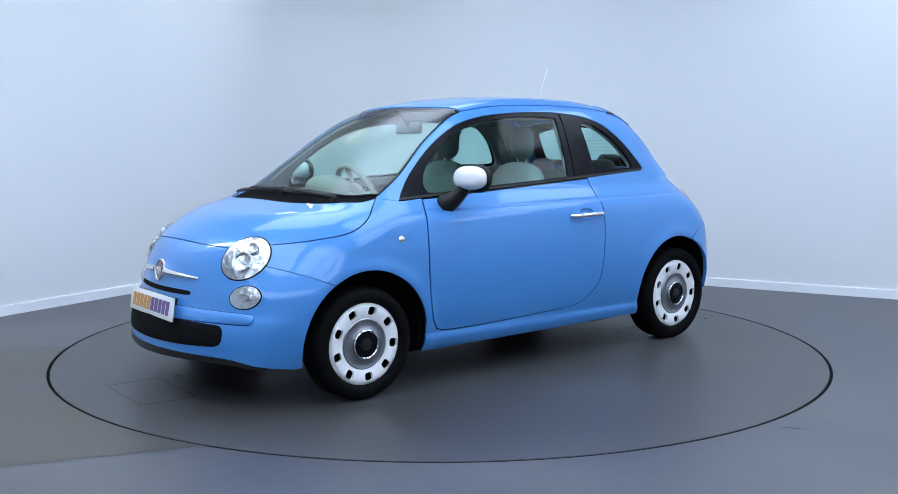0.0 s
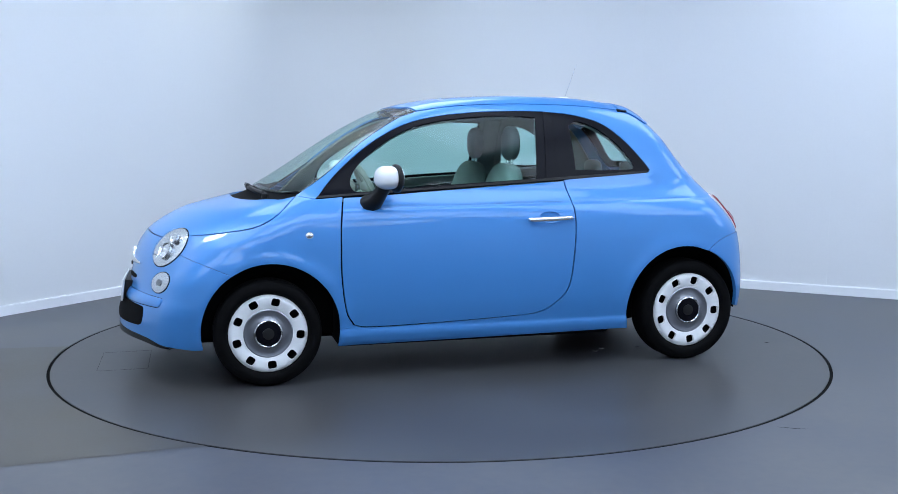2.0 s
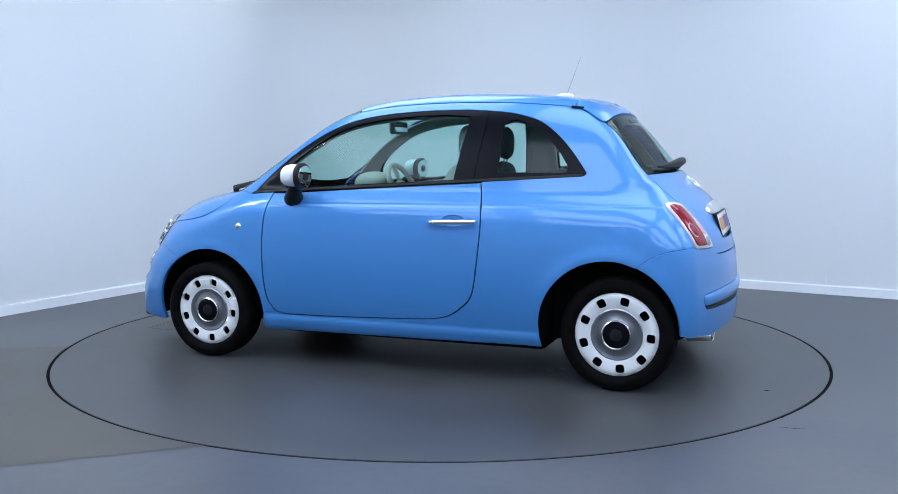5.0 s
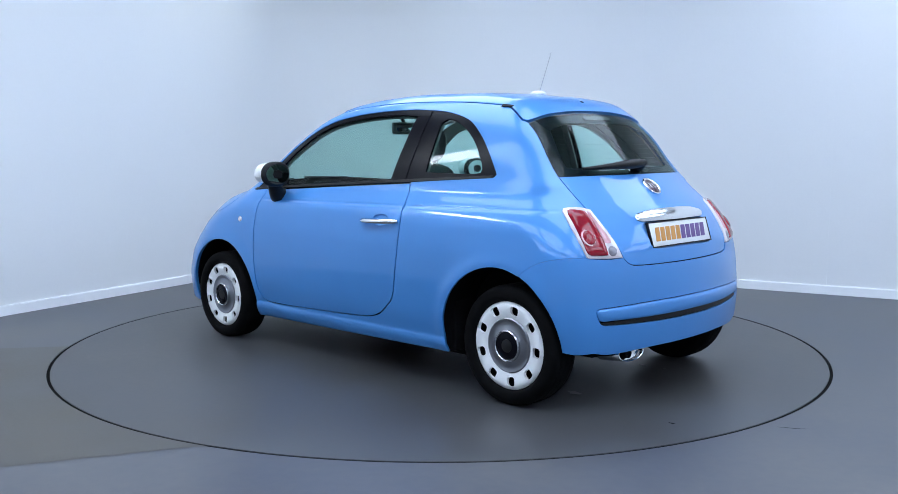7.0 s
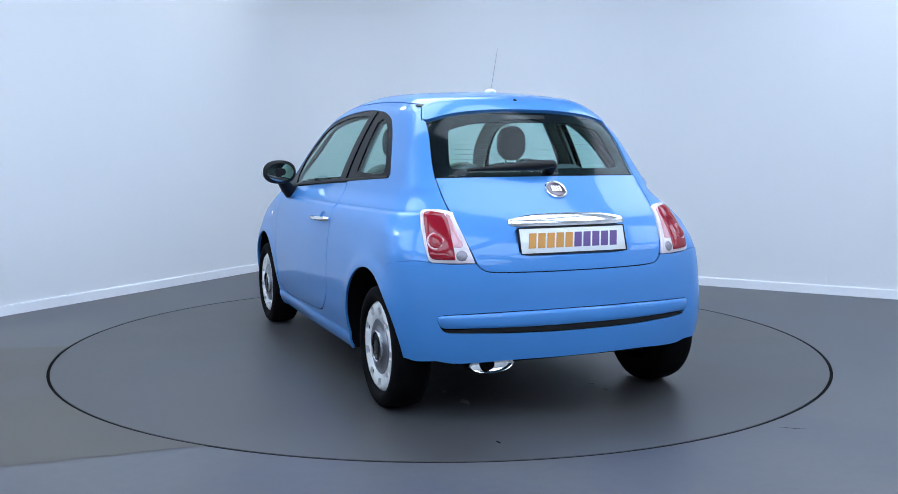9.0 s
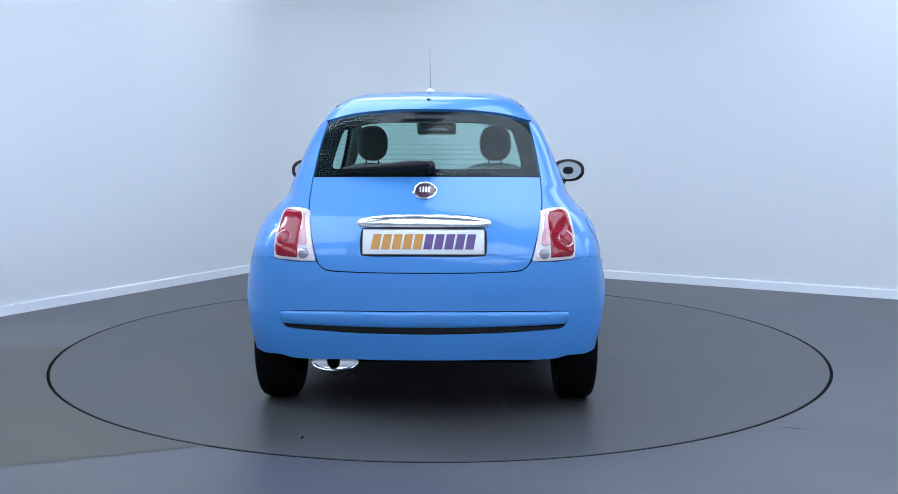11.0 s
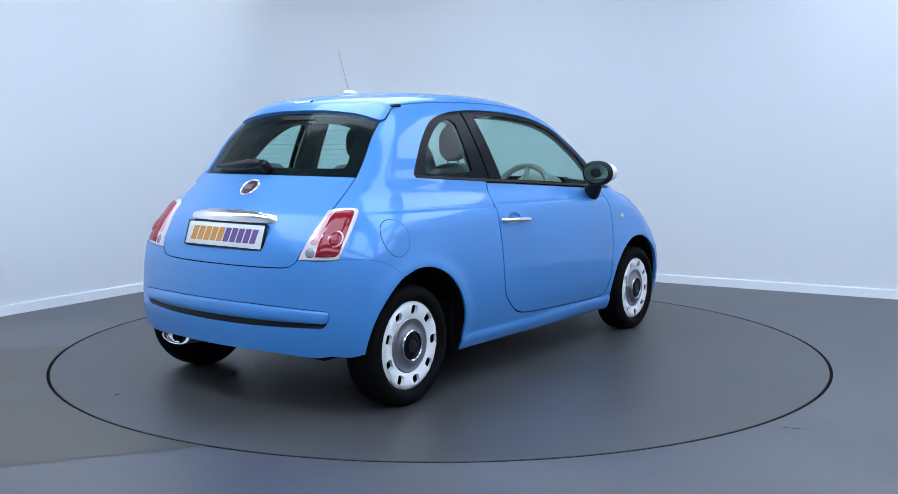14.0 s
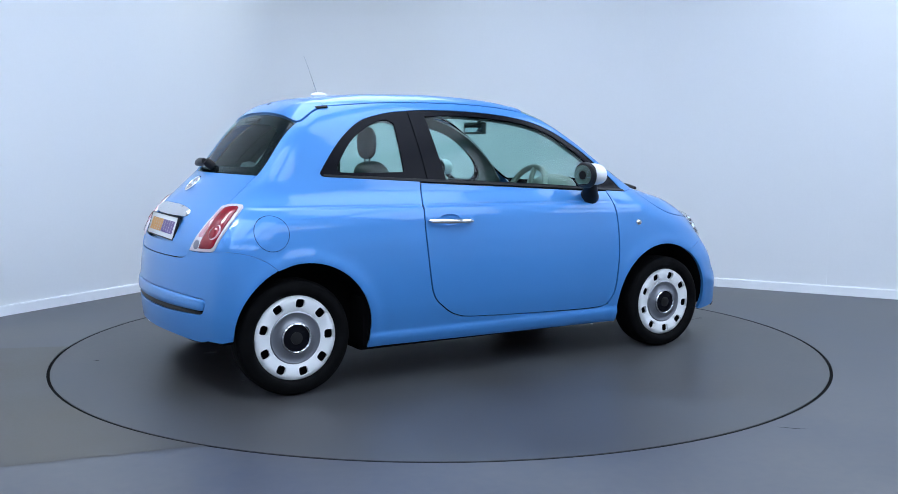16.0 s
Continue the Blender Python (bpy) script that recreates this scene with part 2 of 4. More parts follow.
def const(n, *v):
    return np.tile(np.array(v, float), (n, 1))


def unfold(kind, p):
    """From places on the form to a flat map of it."""
    x, y, z = p[:, 0], p[:, 1], p[:, 2]
    if kind == "side":
        return np.stack([x, z], 1)
    if kind == "over":
        return np.stack([x, np.arctan2(y, z - .35) * .55], 1)
    if kind == "front":
        return np.stack([np.arctan2(y, x - 1.0) * .8, z], 1)
    return np.stack([np.arctan2(y, -(x + .7)) * .9, z], 1)


def fold(kind, q):
    u, v = q[:, 0], q[:, 1]
    n, o = len(q), np.zeros(len(q))
    if kind == "side":
        return cast(np.stack([u, o, v], 1), const(n, 0, 1, 0), 1.2)
    if kind == "over":
        return cast(np.stack([u, o, o + .35], 1), np.stack([o, np.sin(v / .55), np.cos(v / .55)], 1), 1.5)
    if kind == "front":
        return cast(np.stack([o + 1.0, o, v], 1), np.stack([np.cos(u / .8), np.sin(u / .8), o], 1), 1.6)
    return cast(np.stack([o - .7, o, v], 1), np.stack([-np.cos(u / .9), np.sin(u / .9), o], 1), 1.6)


def spline(pts, n=10):
    """A smooth line through a few points of the plane."""
    p = np.array(pts, float)
    if len(p) == 2:
        return p[0] + (p[1] - p[0]) * np.linspace(0, 1, 2 * n)[:, None]
    e = np.vstack([2 * p[0] - p[1], p, 2 * p[-1] - p[-2]])
    out = []
    for i in range(len(p) - 1):
        a, b, c, d = e[i:i + 4]
        t = np.linspace(0, 1, n, endpoint=False)[:, None]
        out.append(.5 * (2 * b + (c - a) * t + (2 * a - 5 * b + 4 * c - d) * t ** 2 + (3 * b - a - 3 * c + d) * t ** 3))
    return np.vstack(out + [p[-1:]])


def on_side(*pts):
    return fold("side", spline(pts))


def on_top(*pts):
    q = spline(pts)
    return cast(np.stack([q[:, 0], q[:, 1], q[:, 0] * 0 + .35], 1), const(len(q), 0, 0, 1), 1.5)


def on_front(*pts):
    q = spline(pts)
    return cast(np.stack([q[:, 0] * 0 + .9, q[:, 0], q[:, 1]], 1), const(len(q), 1, 0, 0), 1.6)


def on_rear(*pts):
    q = spline(pts)
    return cast(np.stack([q[:, 0] * 0 - .6, q[:, 0], q[:, 1]], 1), const(len(q), -1, 0, 0), 1.6)


def flip(p):
    return (p * np.array([1, -1, 1]))[::-1]


def resample(q, step):
    q = np.vstack([q, q[:1]])
    keep = np.concatenate([[True], np.linalg.norm(np.diff(q, axis=0), axis=1) > 1e-6])
    q = q[keep]
    s = np.concatenate([[0], np.cumsum(np.linalg.norm(np.diff(q, axis=0), axis=1))])
    d = np.diff(q, axis=0)
    d = d / np.linalg.norm(d, axis=1)[:, None]
    turn = np.sum(d * np.roll(d, 1, axis=0), axis=1)
    corners = sorted({0, len(q) - 1} | {i for i in range(len(d)) if turn[i] < .9})
    out = []
    for a, b in zip(corners, corners[1:]):
        n = max(1, int(round((s[b] - s[a]) / step)))
        t = np.linspace(s[a], s[b], n, endpoint=False)
        out.append(np.stack([np.interp(t, s, q[:, 0]), np.interp(t, s, q[:, 1])], 1))
    return np.vstack(out)


def shrink(q, d):
    """The outline q moved inwards by d."""
    area = np.sum(q[:, 0] * np.roll(q[:, 1], -1) - np.roll(q[:, 0], -1) * q[:, 1])
    e = np.roll(q, -1, axis=0) - q
    e = e / np.maximum(np.linalg.norm(e, axis=1), 1e-9)[:, None]
    n = np.stack([-e[:, 1], e[:, 0]], 1) * np.sign(area)
    m = n + np.roll(n, 1, axis=0)
    m = m / np.maximum(np.sum(m * m, axis=1), .5)[:, None] * 2
    return q + m * d


def inside(p, poly):
    r = np.zeros(len(p), bool)
    a, b = poly, np.roll(poly, -1, axis=0)
    for (x0, y0), (x1, y1) in zip(a, b):
        if y0 != y1:
            r ^= ((y0 > p[:, 1]) != (y1 > p[:, 1])) & (p[:, 0] < (x1 - x0) * (p[:, 1] - y0) / (y1 - y0) + x0)
    return r


def flat_mesh(loops, step, extra=None):
    """Fills an outline (and leaves its holes open): points, triangles, and the loops' index ranges."""
    pts, edges, ranges = [], [], []
    for q in loops:
        k = len(pts)
        pts += [tuple(v) for v in q]
        edges += [(k + i, k + (i + 1) % len(q)) for i in range(len(q))]
        ranges.append((k, k + len(q)))
    rim = np.array(pts)
    lo, hi = rim.min(0), rim.max(0)
    gx, gy = np.meshgrid(np.arange(lo[0] + step / 2, hi[0], step), np.arange(lo[1] + step / 2, hi[1], step * .87))
    gx[1::2] += step / 2
    g = np.stack([gx.ravel(), gy.ravel()], 1)
    if extra is not None:
        g = g[np.min(np.abs(g[:, None, 1] - (.876 - .012 * g[:, None, 0])), axis=1) > .018]
        g = np.vstack([g, extra])
    ok = inside(g, loops[0])
    for h in loops[1:]:
        ok &= ~inside(g, h)
    g = g[ok]
    if len(g):
        near = np.array([np.min(np.sum((rim - v) ** 2, axis=1)) for v in g])
        g = g[near > (.55 * (step if extra is None else .3 * step)) ** 2]
    co, _, faces, orig, _, _ = delaunay_2d_cdt([Vector(p) for p in pts] + [Vector(v) for v in g], edges, [], 0, 1e-7)
    co = np.array([tuple(v) for v in co])
    faces = np.array([f for f in faces if len(f) == 3])
    mid = co[faces].mean(1)
    ok = inside(mid, loops[0])
    for h in loops[1:]:
        ok &= ~inside(mid, h)
    back = {}
    for i, o in enumerate(orig):
        for k in o:
            back[k] = i
    return co, faces[ok], [[back[i] for i in range(a, b)] for a, b in ranges]


def panel(name, kind, chains, mat, parent, label="", holes=(), gap=0.002, lift=0.0, depth=0.012, step=0.022, mirror=False, dome=0.0, extra=None):
    """A sheet-metal panel on the car's form: its outline runs along chains of places on the form."""
    loops = [shrink(resample(unfold(kind, np.vstack(chains)), step), gap)]
    for h in holes:
        if isinstance(h, float):
            loops.append(shrink(loops[0], h))
            continue
        loops.append(resample(unfold(kind, np.vstack(h)), step))
    co, tri, rims = flat_mesh(loops, step, extra)
    p = fold(kind, co)
    n = normal(p)
    up = lift
    if dome:
        edge = np.array([np.min(np.hypot(*(loops[0] - v).T)) for v in co])
        up = lift + dome * np.sqrt(np.clip(1 - (1 - np.clip(edge / max(edge.max(), 1e-6), 0, 1)) ** 2, 0, 1))
        up = up[:, None]
    p = p + n * up
    verts, faces, norms = [tuple(v) for v in p], [], [tuple(v) for v in n]
    a, b, c = p[tri[:, 0]], p[tri[:, 1]], p[tri[:, 2]]
    out = np.sum(np.cross(b - a, c - a) * n[tri[:, 0]], axis=1) > 0
    faces = [tuple(t) if o else tuple(t[::-1]) for t, o in zip(tri.tolist(), out)]
    if depth:
        for ring in rims:
            k, m = len(verts), len(ring)
            r = p[ring]
            tang = np.roll(r, -1, axis=0) - np.roll(r, 1, axis=0)
            w = np.cross(tang, n[ring])
            w = w / np.maximum(np.linalg.norm(w, axis=1), 1e-9)[:, None]
            if np.sum(w * (r - r.mean(0))) < 0:
                w = -w
            if ring is not rims[0]:
                w = -w
            # a small rounded lip, then the turned-in edge
            verts += [tuple(v) for v in r] + [tuple(v) for v in r + w * .0012 - n[ring] * .0016] + [tuple(v) for v in r + w * .0010 - n[ring] * depth]
            norms += [tuple(v) for v in n[ring]] + [tuple(v) for v in w] + [tuple(v) for v in w]
            for i in range(m):
                j = (i + 1) % m
                for s in (0, m):
                    q = (k + s + i, k + s + j, k + s + m + j, k + s + m + i)
                    va, vb, vc = (np.array(verts[t]) for t in q[:3])
                    if np.dot(np.cross(vb - va, vc - va), w[i]) < 0:
                        q = q[::-1]
                    faces.append(q)
    obs = []
    for sgn in ((1,), (1, -1), (-1,))[mirror]:
        vs = verts if sgn > 0 else [(x, -y, z) for x, y, z in verts]
        fs = faces if sgn > 0 else [f[::-1] for f in faces]
        ns = norms if sgn > 0 else [(x, -y, z) for x, y, z in norms]
        me = bpy.data.meshes.new(name)
        me.from_pydata(vs, [], fs)
        me.update()
        me.materials.append(mat)
        me.polygons.foreach_set("use_smooth", [True] * len(me.polygons))
        if not dome:
            me.normals_split_custom_set_from_vertices(ns)
        ob = new(name, me)
        ob.parent = parent
        if label:
            ob["label"] = label
        obs.append(ob)
    return obs if len(obs) > 1 else obs[0]


def loop_front(cy, cz, ry, rz, tilt=0.0, n=36, power=2.0, where=None):
    """A closed rounded outline on the nose (or, with where, elsewhere)."""
    a = np.linspace(0, 2 * np.pi, n, endpoint=False)
    c, s = np.cos(a), np.sin(a)
    u = np.sign(c) * np.abs(c) ** (2 / power) * ry
    v = np.sign(s) * np.abs(s) ** (2 / power) * rz
    t = radians(tilt)
    q = np.stack([cy + u * np.cos(t) - v * np.sin(t), cz + u * np.sin(t) + v * np.cos(t)], 1)
    if where == "side":
        return fold("side", q)
    o = q[:, 0] * 0
    if where == "rear":
        return cast(np.stack([o - .6, q[:, 0], q[:, 1]], 1), const(n, -1, 0, 0), 1.6)
    return cast(np.stack([o + .9, q[:, 0], q[:, 1]], 1), const(n, 1, 0, 0), 1.6)


def arc(k, a0, a1, n=9):
    ax, az, ar = ARCHES[k]
    t = np.radians(np.linspace(a0, a1, n))
    return [(ax + ar * math.cos(v), az + ar * math.sin(v)) for v in t]


# ---------------- the room ----------------
CORNER, ALONG_L, ALONG_R = Vector((-1.145, 4.233)), Vector((-.497, -.868)), Vector((.867, -.498))
LEN_L, LEN_R, CEILING_Z, TABLE_R, COVE = 11.5, 12.0, 3.3, 2.2, .9


def room_point(a, b, z=0.0):
    q = CORNER + ALONG_L * a + ALONG_R * b
    return Vector((q.x, q.y, z))


def slab(bm, a0, a1, b0, b1, z0, z1):
    """A block whose sides run along the room's walls."""
    lo = [bm.verts.new(room_point(a, b, z0)) for a, b in ((a0, b0), (a1, b0), (a1, b1), (a0, b1))]
    hi = [bm.verts.new(room_point(a, b, z1)) for a, b in ((a0, b0), (a1, b0), (a1, b1), (a0, b1))]
    bm.faces.new(lo), bm.faces.new(hi)
    for i in range(4):
        j = (i + 1) % 4
        bm.faces.new((lo[i], lo[j], hi[j], hi[i]))
    return bm


def structure(name, bm, mat, label, smooth=False):
    return tagged(part(name, bm, mat, None, label, smooth), kind="structure")


def build_room():
    ring = np.array([(TABLE_R * math.cos(t), TABLE_R * math.sin(t)) for t in np.linspace(0, 2 * np.pi, 160, endpoint=False)])
    rect = np.array([tuple(room_point(a, b).to_2d()) for a, b in ((-.1, -.1), (LEN_L + .1, -.1), (LEN_L + .1, LEN_R + .1), (-.1, LEN_R + .1))])
    co, tri, _ = flat_mesh([resample(rect, .8), ring * 1.0035], .8)
    bm = bmesh.new()
    vs = [bm.verts.new((x, y, 0)) for x, y in co]
    for t in tri:
        bm.faces.new([vs[i] for i in t])
    bmesh.ops.recalc_face_normals(bm, faces=bm.faces)
    if next(iter(bm.faces)).normal.z < 0:
        bmesh.ops.reverse_faces(bm, faces=bm.faces)
    rim = [e for e in bm.edges if e.is_boundary and abs(e.verts[0].co.xy.length - TABLE_R * 1.0035) < .01]
    out = bmesh.ops.extrude_edge_only(bm, edges=rim)
    bmesh.ops.translate(bm, vec=(0, 0, -.03), verts=[g for g in out["geom"] if isinstance(g, bmesh.types.BMVert)])
    floor = structure("floor", bm, FLOOR, "grey sheet vinyl showroom floor, slightly scuffed")
    for p0, p1 in (((1.43, -1.757), (1.55, -1.79)), ((-1.95, -2.25), (-1.80, -2.33))):
        bm = tube(bmesh.new(), [(*p0, 0), ((p0[0] + p1[0]) / 2, (p0[1] + p1[1]) / 2 - .006, 0), (*p1, 0)], [.0005, .001, .0005], 6)
        part("scratch", bm, GROOVE, floor, "thin dark scratch", smooth=False)
    bm = bmesh.new()
    arcs = []
    for r in (COVE, COVE + .12):
        arcs.append([(COVE - r * math.cos(t), COVE - r * math.sin(t)) for t in np.linspace(0, math.pi / 2, 25)])
    cols = [[[bm.verts.new(room_point(a, c, z)) for a, c in line] for z in (0, CEILING_Z)] for line in arcs]
    for k in range(24):
        for lo, hi in cols:
            bm.faces.new((lo[k], lo[k + 1], hi[k + 1], hi[k]))
    structure("wall_corner", bm, WALL, "smooth white curved studio wall corner", smooth=True)
    bm = slab(bmesh.new(), -.15, LEN_L + .15, -.15, 0, 0, CEILING_Z)
    structure("wall_left", bm, WALL, "smooth white painted studio wall")
    bm = slab(bmesh.new(), -.15, 0, 0, LEN_R + .15, 0, CEILING_Z)
    structure("wall_right", bm, WALL, "smooth white painted studio wall")
    bm = slab(bmesh.new(), LEN_L, LEN_L + .15, 0, LEN_R, 0, CEILING_Z)
    structure("wall_near", bm, WALL, "plain white painted wall behind the camera")
    bm = slab(bmesh.new(), 0, LEN_L + .15, LEN_R, LEN_R + .15, 0, CEILING_Z)
    structure("wall_far", bm, WALL, "plain white painted end wall")
    bm = slab(bmesh.new(), -.15, LEN_L + .15, -.15, LEN_R + .15, CEILING_Z, CEILING_Z + .1)
    structure("ceiling", bm, CEIL, "plain white painted ceiling")
    for k, c in enumerate((3.30, 4.85, 6.4)):
        bm = slab(bmesh.new(), -.001, .0012, c, c + .006, .075, CEILING_Z)
        structure("trim", bm, WALL, "faint vertical joint strip on the wall")
    # a darker, mottled patch laid just above the floor, left of the turntable
    line_a, line_b = ((-3.6, -2.96), (-.5, -1.83)), ((-3.6, -.32), (-1.2, .04))
    poly = [line_a[0]] + [tuple(Vector(line_a[0]).lerp(Vector(line_a[1]), t)) for t in (.4, .8, 1)] + [tuple(Vector(line_b[0]).lerp(Vector(line_b[1]), t)) for t in (1, .5, 0)]
    co, tri, _ = flat_mesh([resample(np.array(poly), .05), ], .08)
    keep = np.hypot(co[:, 0], co[:, 1]) > TABLE_R * 1.004
    bm = bmesh.new()
    vs = [bm.verts.new((x, y, .0015)) for x, y in co]
    for v, k in zip(vs, keep):
        if not k:
            v.co.xy = v.co.xy.normalized() * TABLE_R * 1.0035
    for t in tri:
        if keep[t].any():
            bm.faces.new([vs[i] for i in t])
    bmesh.ops.delete(bm, geom=[v for v in bm.verts if not v.link_faces], context="VERTS")
    structure("floor_sheet", bm, FLOOR_PATCH, "darker mottled patch of floor beside the turntable")
    for nm, r in (("baseboard_left", (COVE, LEN_L, 0, .016)), ("baseboard_right", (0, .016, COVE, LEN_R))):
        bm = slab(bmesh.new(), *r, 0, .066)
        slab(bm, *((r[0], r[1], 0, .010) if nm.endswith("left") else (0, .010, r[2], r[3])), .066, .072)
        structure(nm, bm, SKIRT, "low white painted baseboard along the wall")


def build_turntable():
    disc = new("turntable")
    bm = lathe(bmesh.new(), [(0, -.03), (TABLE_R - .0095, -.03), (TABLE_R - .0095, -.002), (TABLE_R - .0105, 0), (0, 0)], 160)
    part("platform", bm, TABLE, disc, "round grey vinyl-covered platform", smooth=False)
    bm = lathe(bmesh.new(), [(TABLE_R - .0092, -.02), (TABLE_R - .0092, -.0030), (TABLE_R + .0075, -.0030), (TABLE_R + .0075, -.02)], 160)
    part("seal", bm, GROOVE, disc, "thin black rubber edge seal", smooth=False)
    bm = bmesh.new()
    x0, x1, y0, y1 = 1.685, 1.945, -.21, .25
    for r in ((x0, x1, y0, y0 + .0012), (x0, x1, y1, y1 + .0012), (x0, x0 + .0012, y0, y1), (x1, x1 + .0012, y0, y1 + .0012)):
        box(bm, *r, -.01, .0006)
    part("hatch_joint", bm, GROOVE, disc, "thin dark joint of a square hatch", smooth=False)
    bm = ellipsoid(bmesh.new(), (-1.90, .52, 0), (.018, .006, .0008), u=12, v=6)
    part("scuff", bm, GROOVE, disc, "small dark scuff mark")
    return tagged(disc, "large round grey vehicle turntable flush with the floor", "turntable")


SCRAPS = ((-.794, .48, .020), (1.58, -.186, .024), (-1.216, -.32, .020), (-1.342, -.329, .018), (-1.293, .404, .042), (-.857, .433, .018), (-1.093, .425, .015))


def build_scraps():
    rnd = random.Random(4)
    made = []
    for x, y, r in SCRAPS:
        bm = bmesh.new()
        n = 9
        low = [bm.verts.new((r * rnd.uniform(.5, 1.1) * math.cos(6.283 * i / n), r * .55 * rnd.uniform(.5, 1.1) * math.sin(6.283 * i / n), 0)) for i in range(n)]
        bm.faces.new(low)
        ex = bmesh.ops.extrude_face_region(bm, geom=list(bm.faces))
        for v in ex["geom"]:
            if isinstance(v, bmesh.types.BMVert):
                v.co.z = .0015 + .002 * rnd.random()
        made.append(tagged(part("paper_scrap", bm, PAPER, None, "", smooth=False), "tiny pale paper scrap lying on the turntable", "scrap", "scraps on the turntable"))
    return made


def build_lights():
    turn = math.degrees(math.atan2(ALONG_R.y, ALONG_R.x))

    def at(a, b):
        p = room_point(a, b, CEILING_Z - .07)
        return pose(p.x, p.y, p.z, 0, 0, turn)

    first = new("ceiling_light")
    part("case", box(bmesh.new(), -.97, .97, -.77, .77, .012, .07, .01), CASE, first, "white steel lamp case")
    part("diffuser", box(bmesh.new(), -.95, .95, -.75, .75, -.01, .012, .006), TUBE, first, "bright white panel diffuser")
    first.matrix_basis = at(1.9, 1.9)
    tagged(first, "wide white ceiling panel light, switched on", "ceiling light", "ceiling panel lights")
    for a in (1.3, 3.7, 6.1, 8.5):
        for b in ((5.4, 7.9, 10.4) if a < 2 else (2.3, 4.6, 6.9, 9.2)):
            copy_thing(first, at(a, b))
    trough = new("trough_light")
    part("case", box(bmesh.new(), -.60, .60, -.15, .15, .012, .07, .01), CASE, trough, "white steel trough case")
    part("diffuser", box(bmesh.new(), -.585, .585, -.135, .135, -.01, .012, .006), BRIGHT, trough, "very bright narrow diffuser")
    trough.matrix_basis = at(5.46, .75)
    tagged(trough, "narrow bright ceiling trough light close to the wall", "ceiling light")
    small = new("small_ceiling_light")
    part("case", box(bmesh.new(), -.17, .17, -.075, .075, .012, .07, .008), CASE, small, "white steel case")
    part("diffuser", box(bmesh.new(), -.16, .16, -.065, .065, -.01, .012, .005), WARM, small, "small warm white diffuser")
    small.matrix_basis = at(1.9, .42)
    tagged(small, "small warm white ceiling light close to the corner", "ceiling light")


# ---------------- the car: x ahead, y to its left, z up ----------------
DOOR_FRONT = [(.757, .931), (.772, .86), (.782, .751), (.783, .54), (.760, .36), (.719, .284)]
DOOR_BELOW = [(.719, .284), (.65, .270), (.4, .272), (-.129, .292), (-.277, .312), (-.365, .364), (-.429, .44), (-.458, .617), (-.469, .822), (-.438, 1.003)]
SILL_REAR = (-.438, 1.003)
BELT = [(.757, .931), (.617, .938), (.187, .965), (-.438, 1.003)]
BELT_FRONT = [(.893, .921), (.757, .931)]
BELT_REAR = [(-.438, 1.003), (-.7, 1.02), (-.945, 1.035)]
WINDOW_TOP = [(-.945, 1.035), (-.965, 1.043), (-.958, 1.066), (-.88, 1.165), (-.80, 1.245), (-.70, 1.313), (-.56, 1.352), (-.425, 1.367), (-.263, 1.374), (.005, 1.365), (.245, 1.338), (.428, 1.288), (.613, 1.185), (.78, 1.048), (.893, .921)]
HOOD_SIDE = [(.985, .937), (1.022, .902), (1.095, .838), (1.195, .788), (1.336, .762), (1.43, .748), (1.516, .737)]
PILLAR = [(.985, .937), (.832, 1.040), (.64, 1.198), (.45, 1.318), (.326, 1.366)]
ROOF_SEAM = [(.326, 1.366), (.1, 1.396), (-.2, 1.409), (-.55, 1.405), (-.86, 1.383)]
GATE_TOP = [(-.86, 1.383), (-.93, 1.352), (-1.0, 1.305)]
GATE_UP = [(.482, 1.300), (.508, 1.16), (.523, 1.046)]
GATE_LOW = [(.523, 1.046), (.524, .96), (.518, .90), (.492, .79), (.462, .692)]
GATE_BOTTOM = [(.462, .692), (.44, .667), (.39, .653), (.2, .650), (0, .650)]
SEAM_FRONT = [(1.312, .558), (1.42, .602), (1.568, .652)]
HOOD_FRONT = [(.585, .733), (.47, .718), (.3, .724), (.12, .735), (0, .737)]
HOOD_BACK = [(1.285, 0), (1.268, .25), (1.195, .46), (1.06, .62)]


def both(chain):
    """A chain from the left edge to the middle, carried on to the right edge."""
    return np.vstack([chain, flip(chain)[1:]])


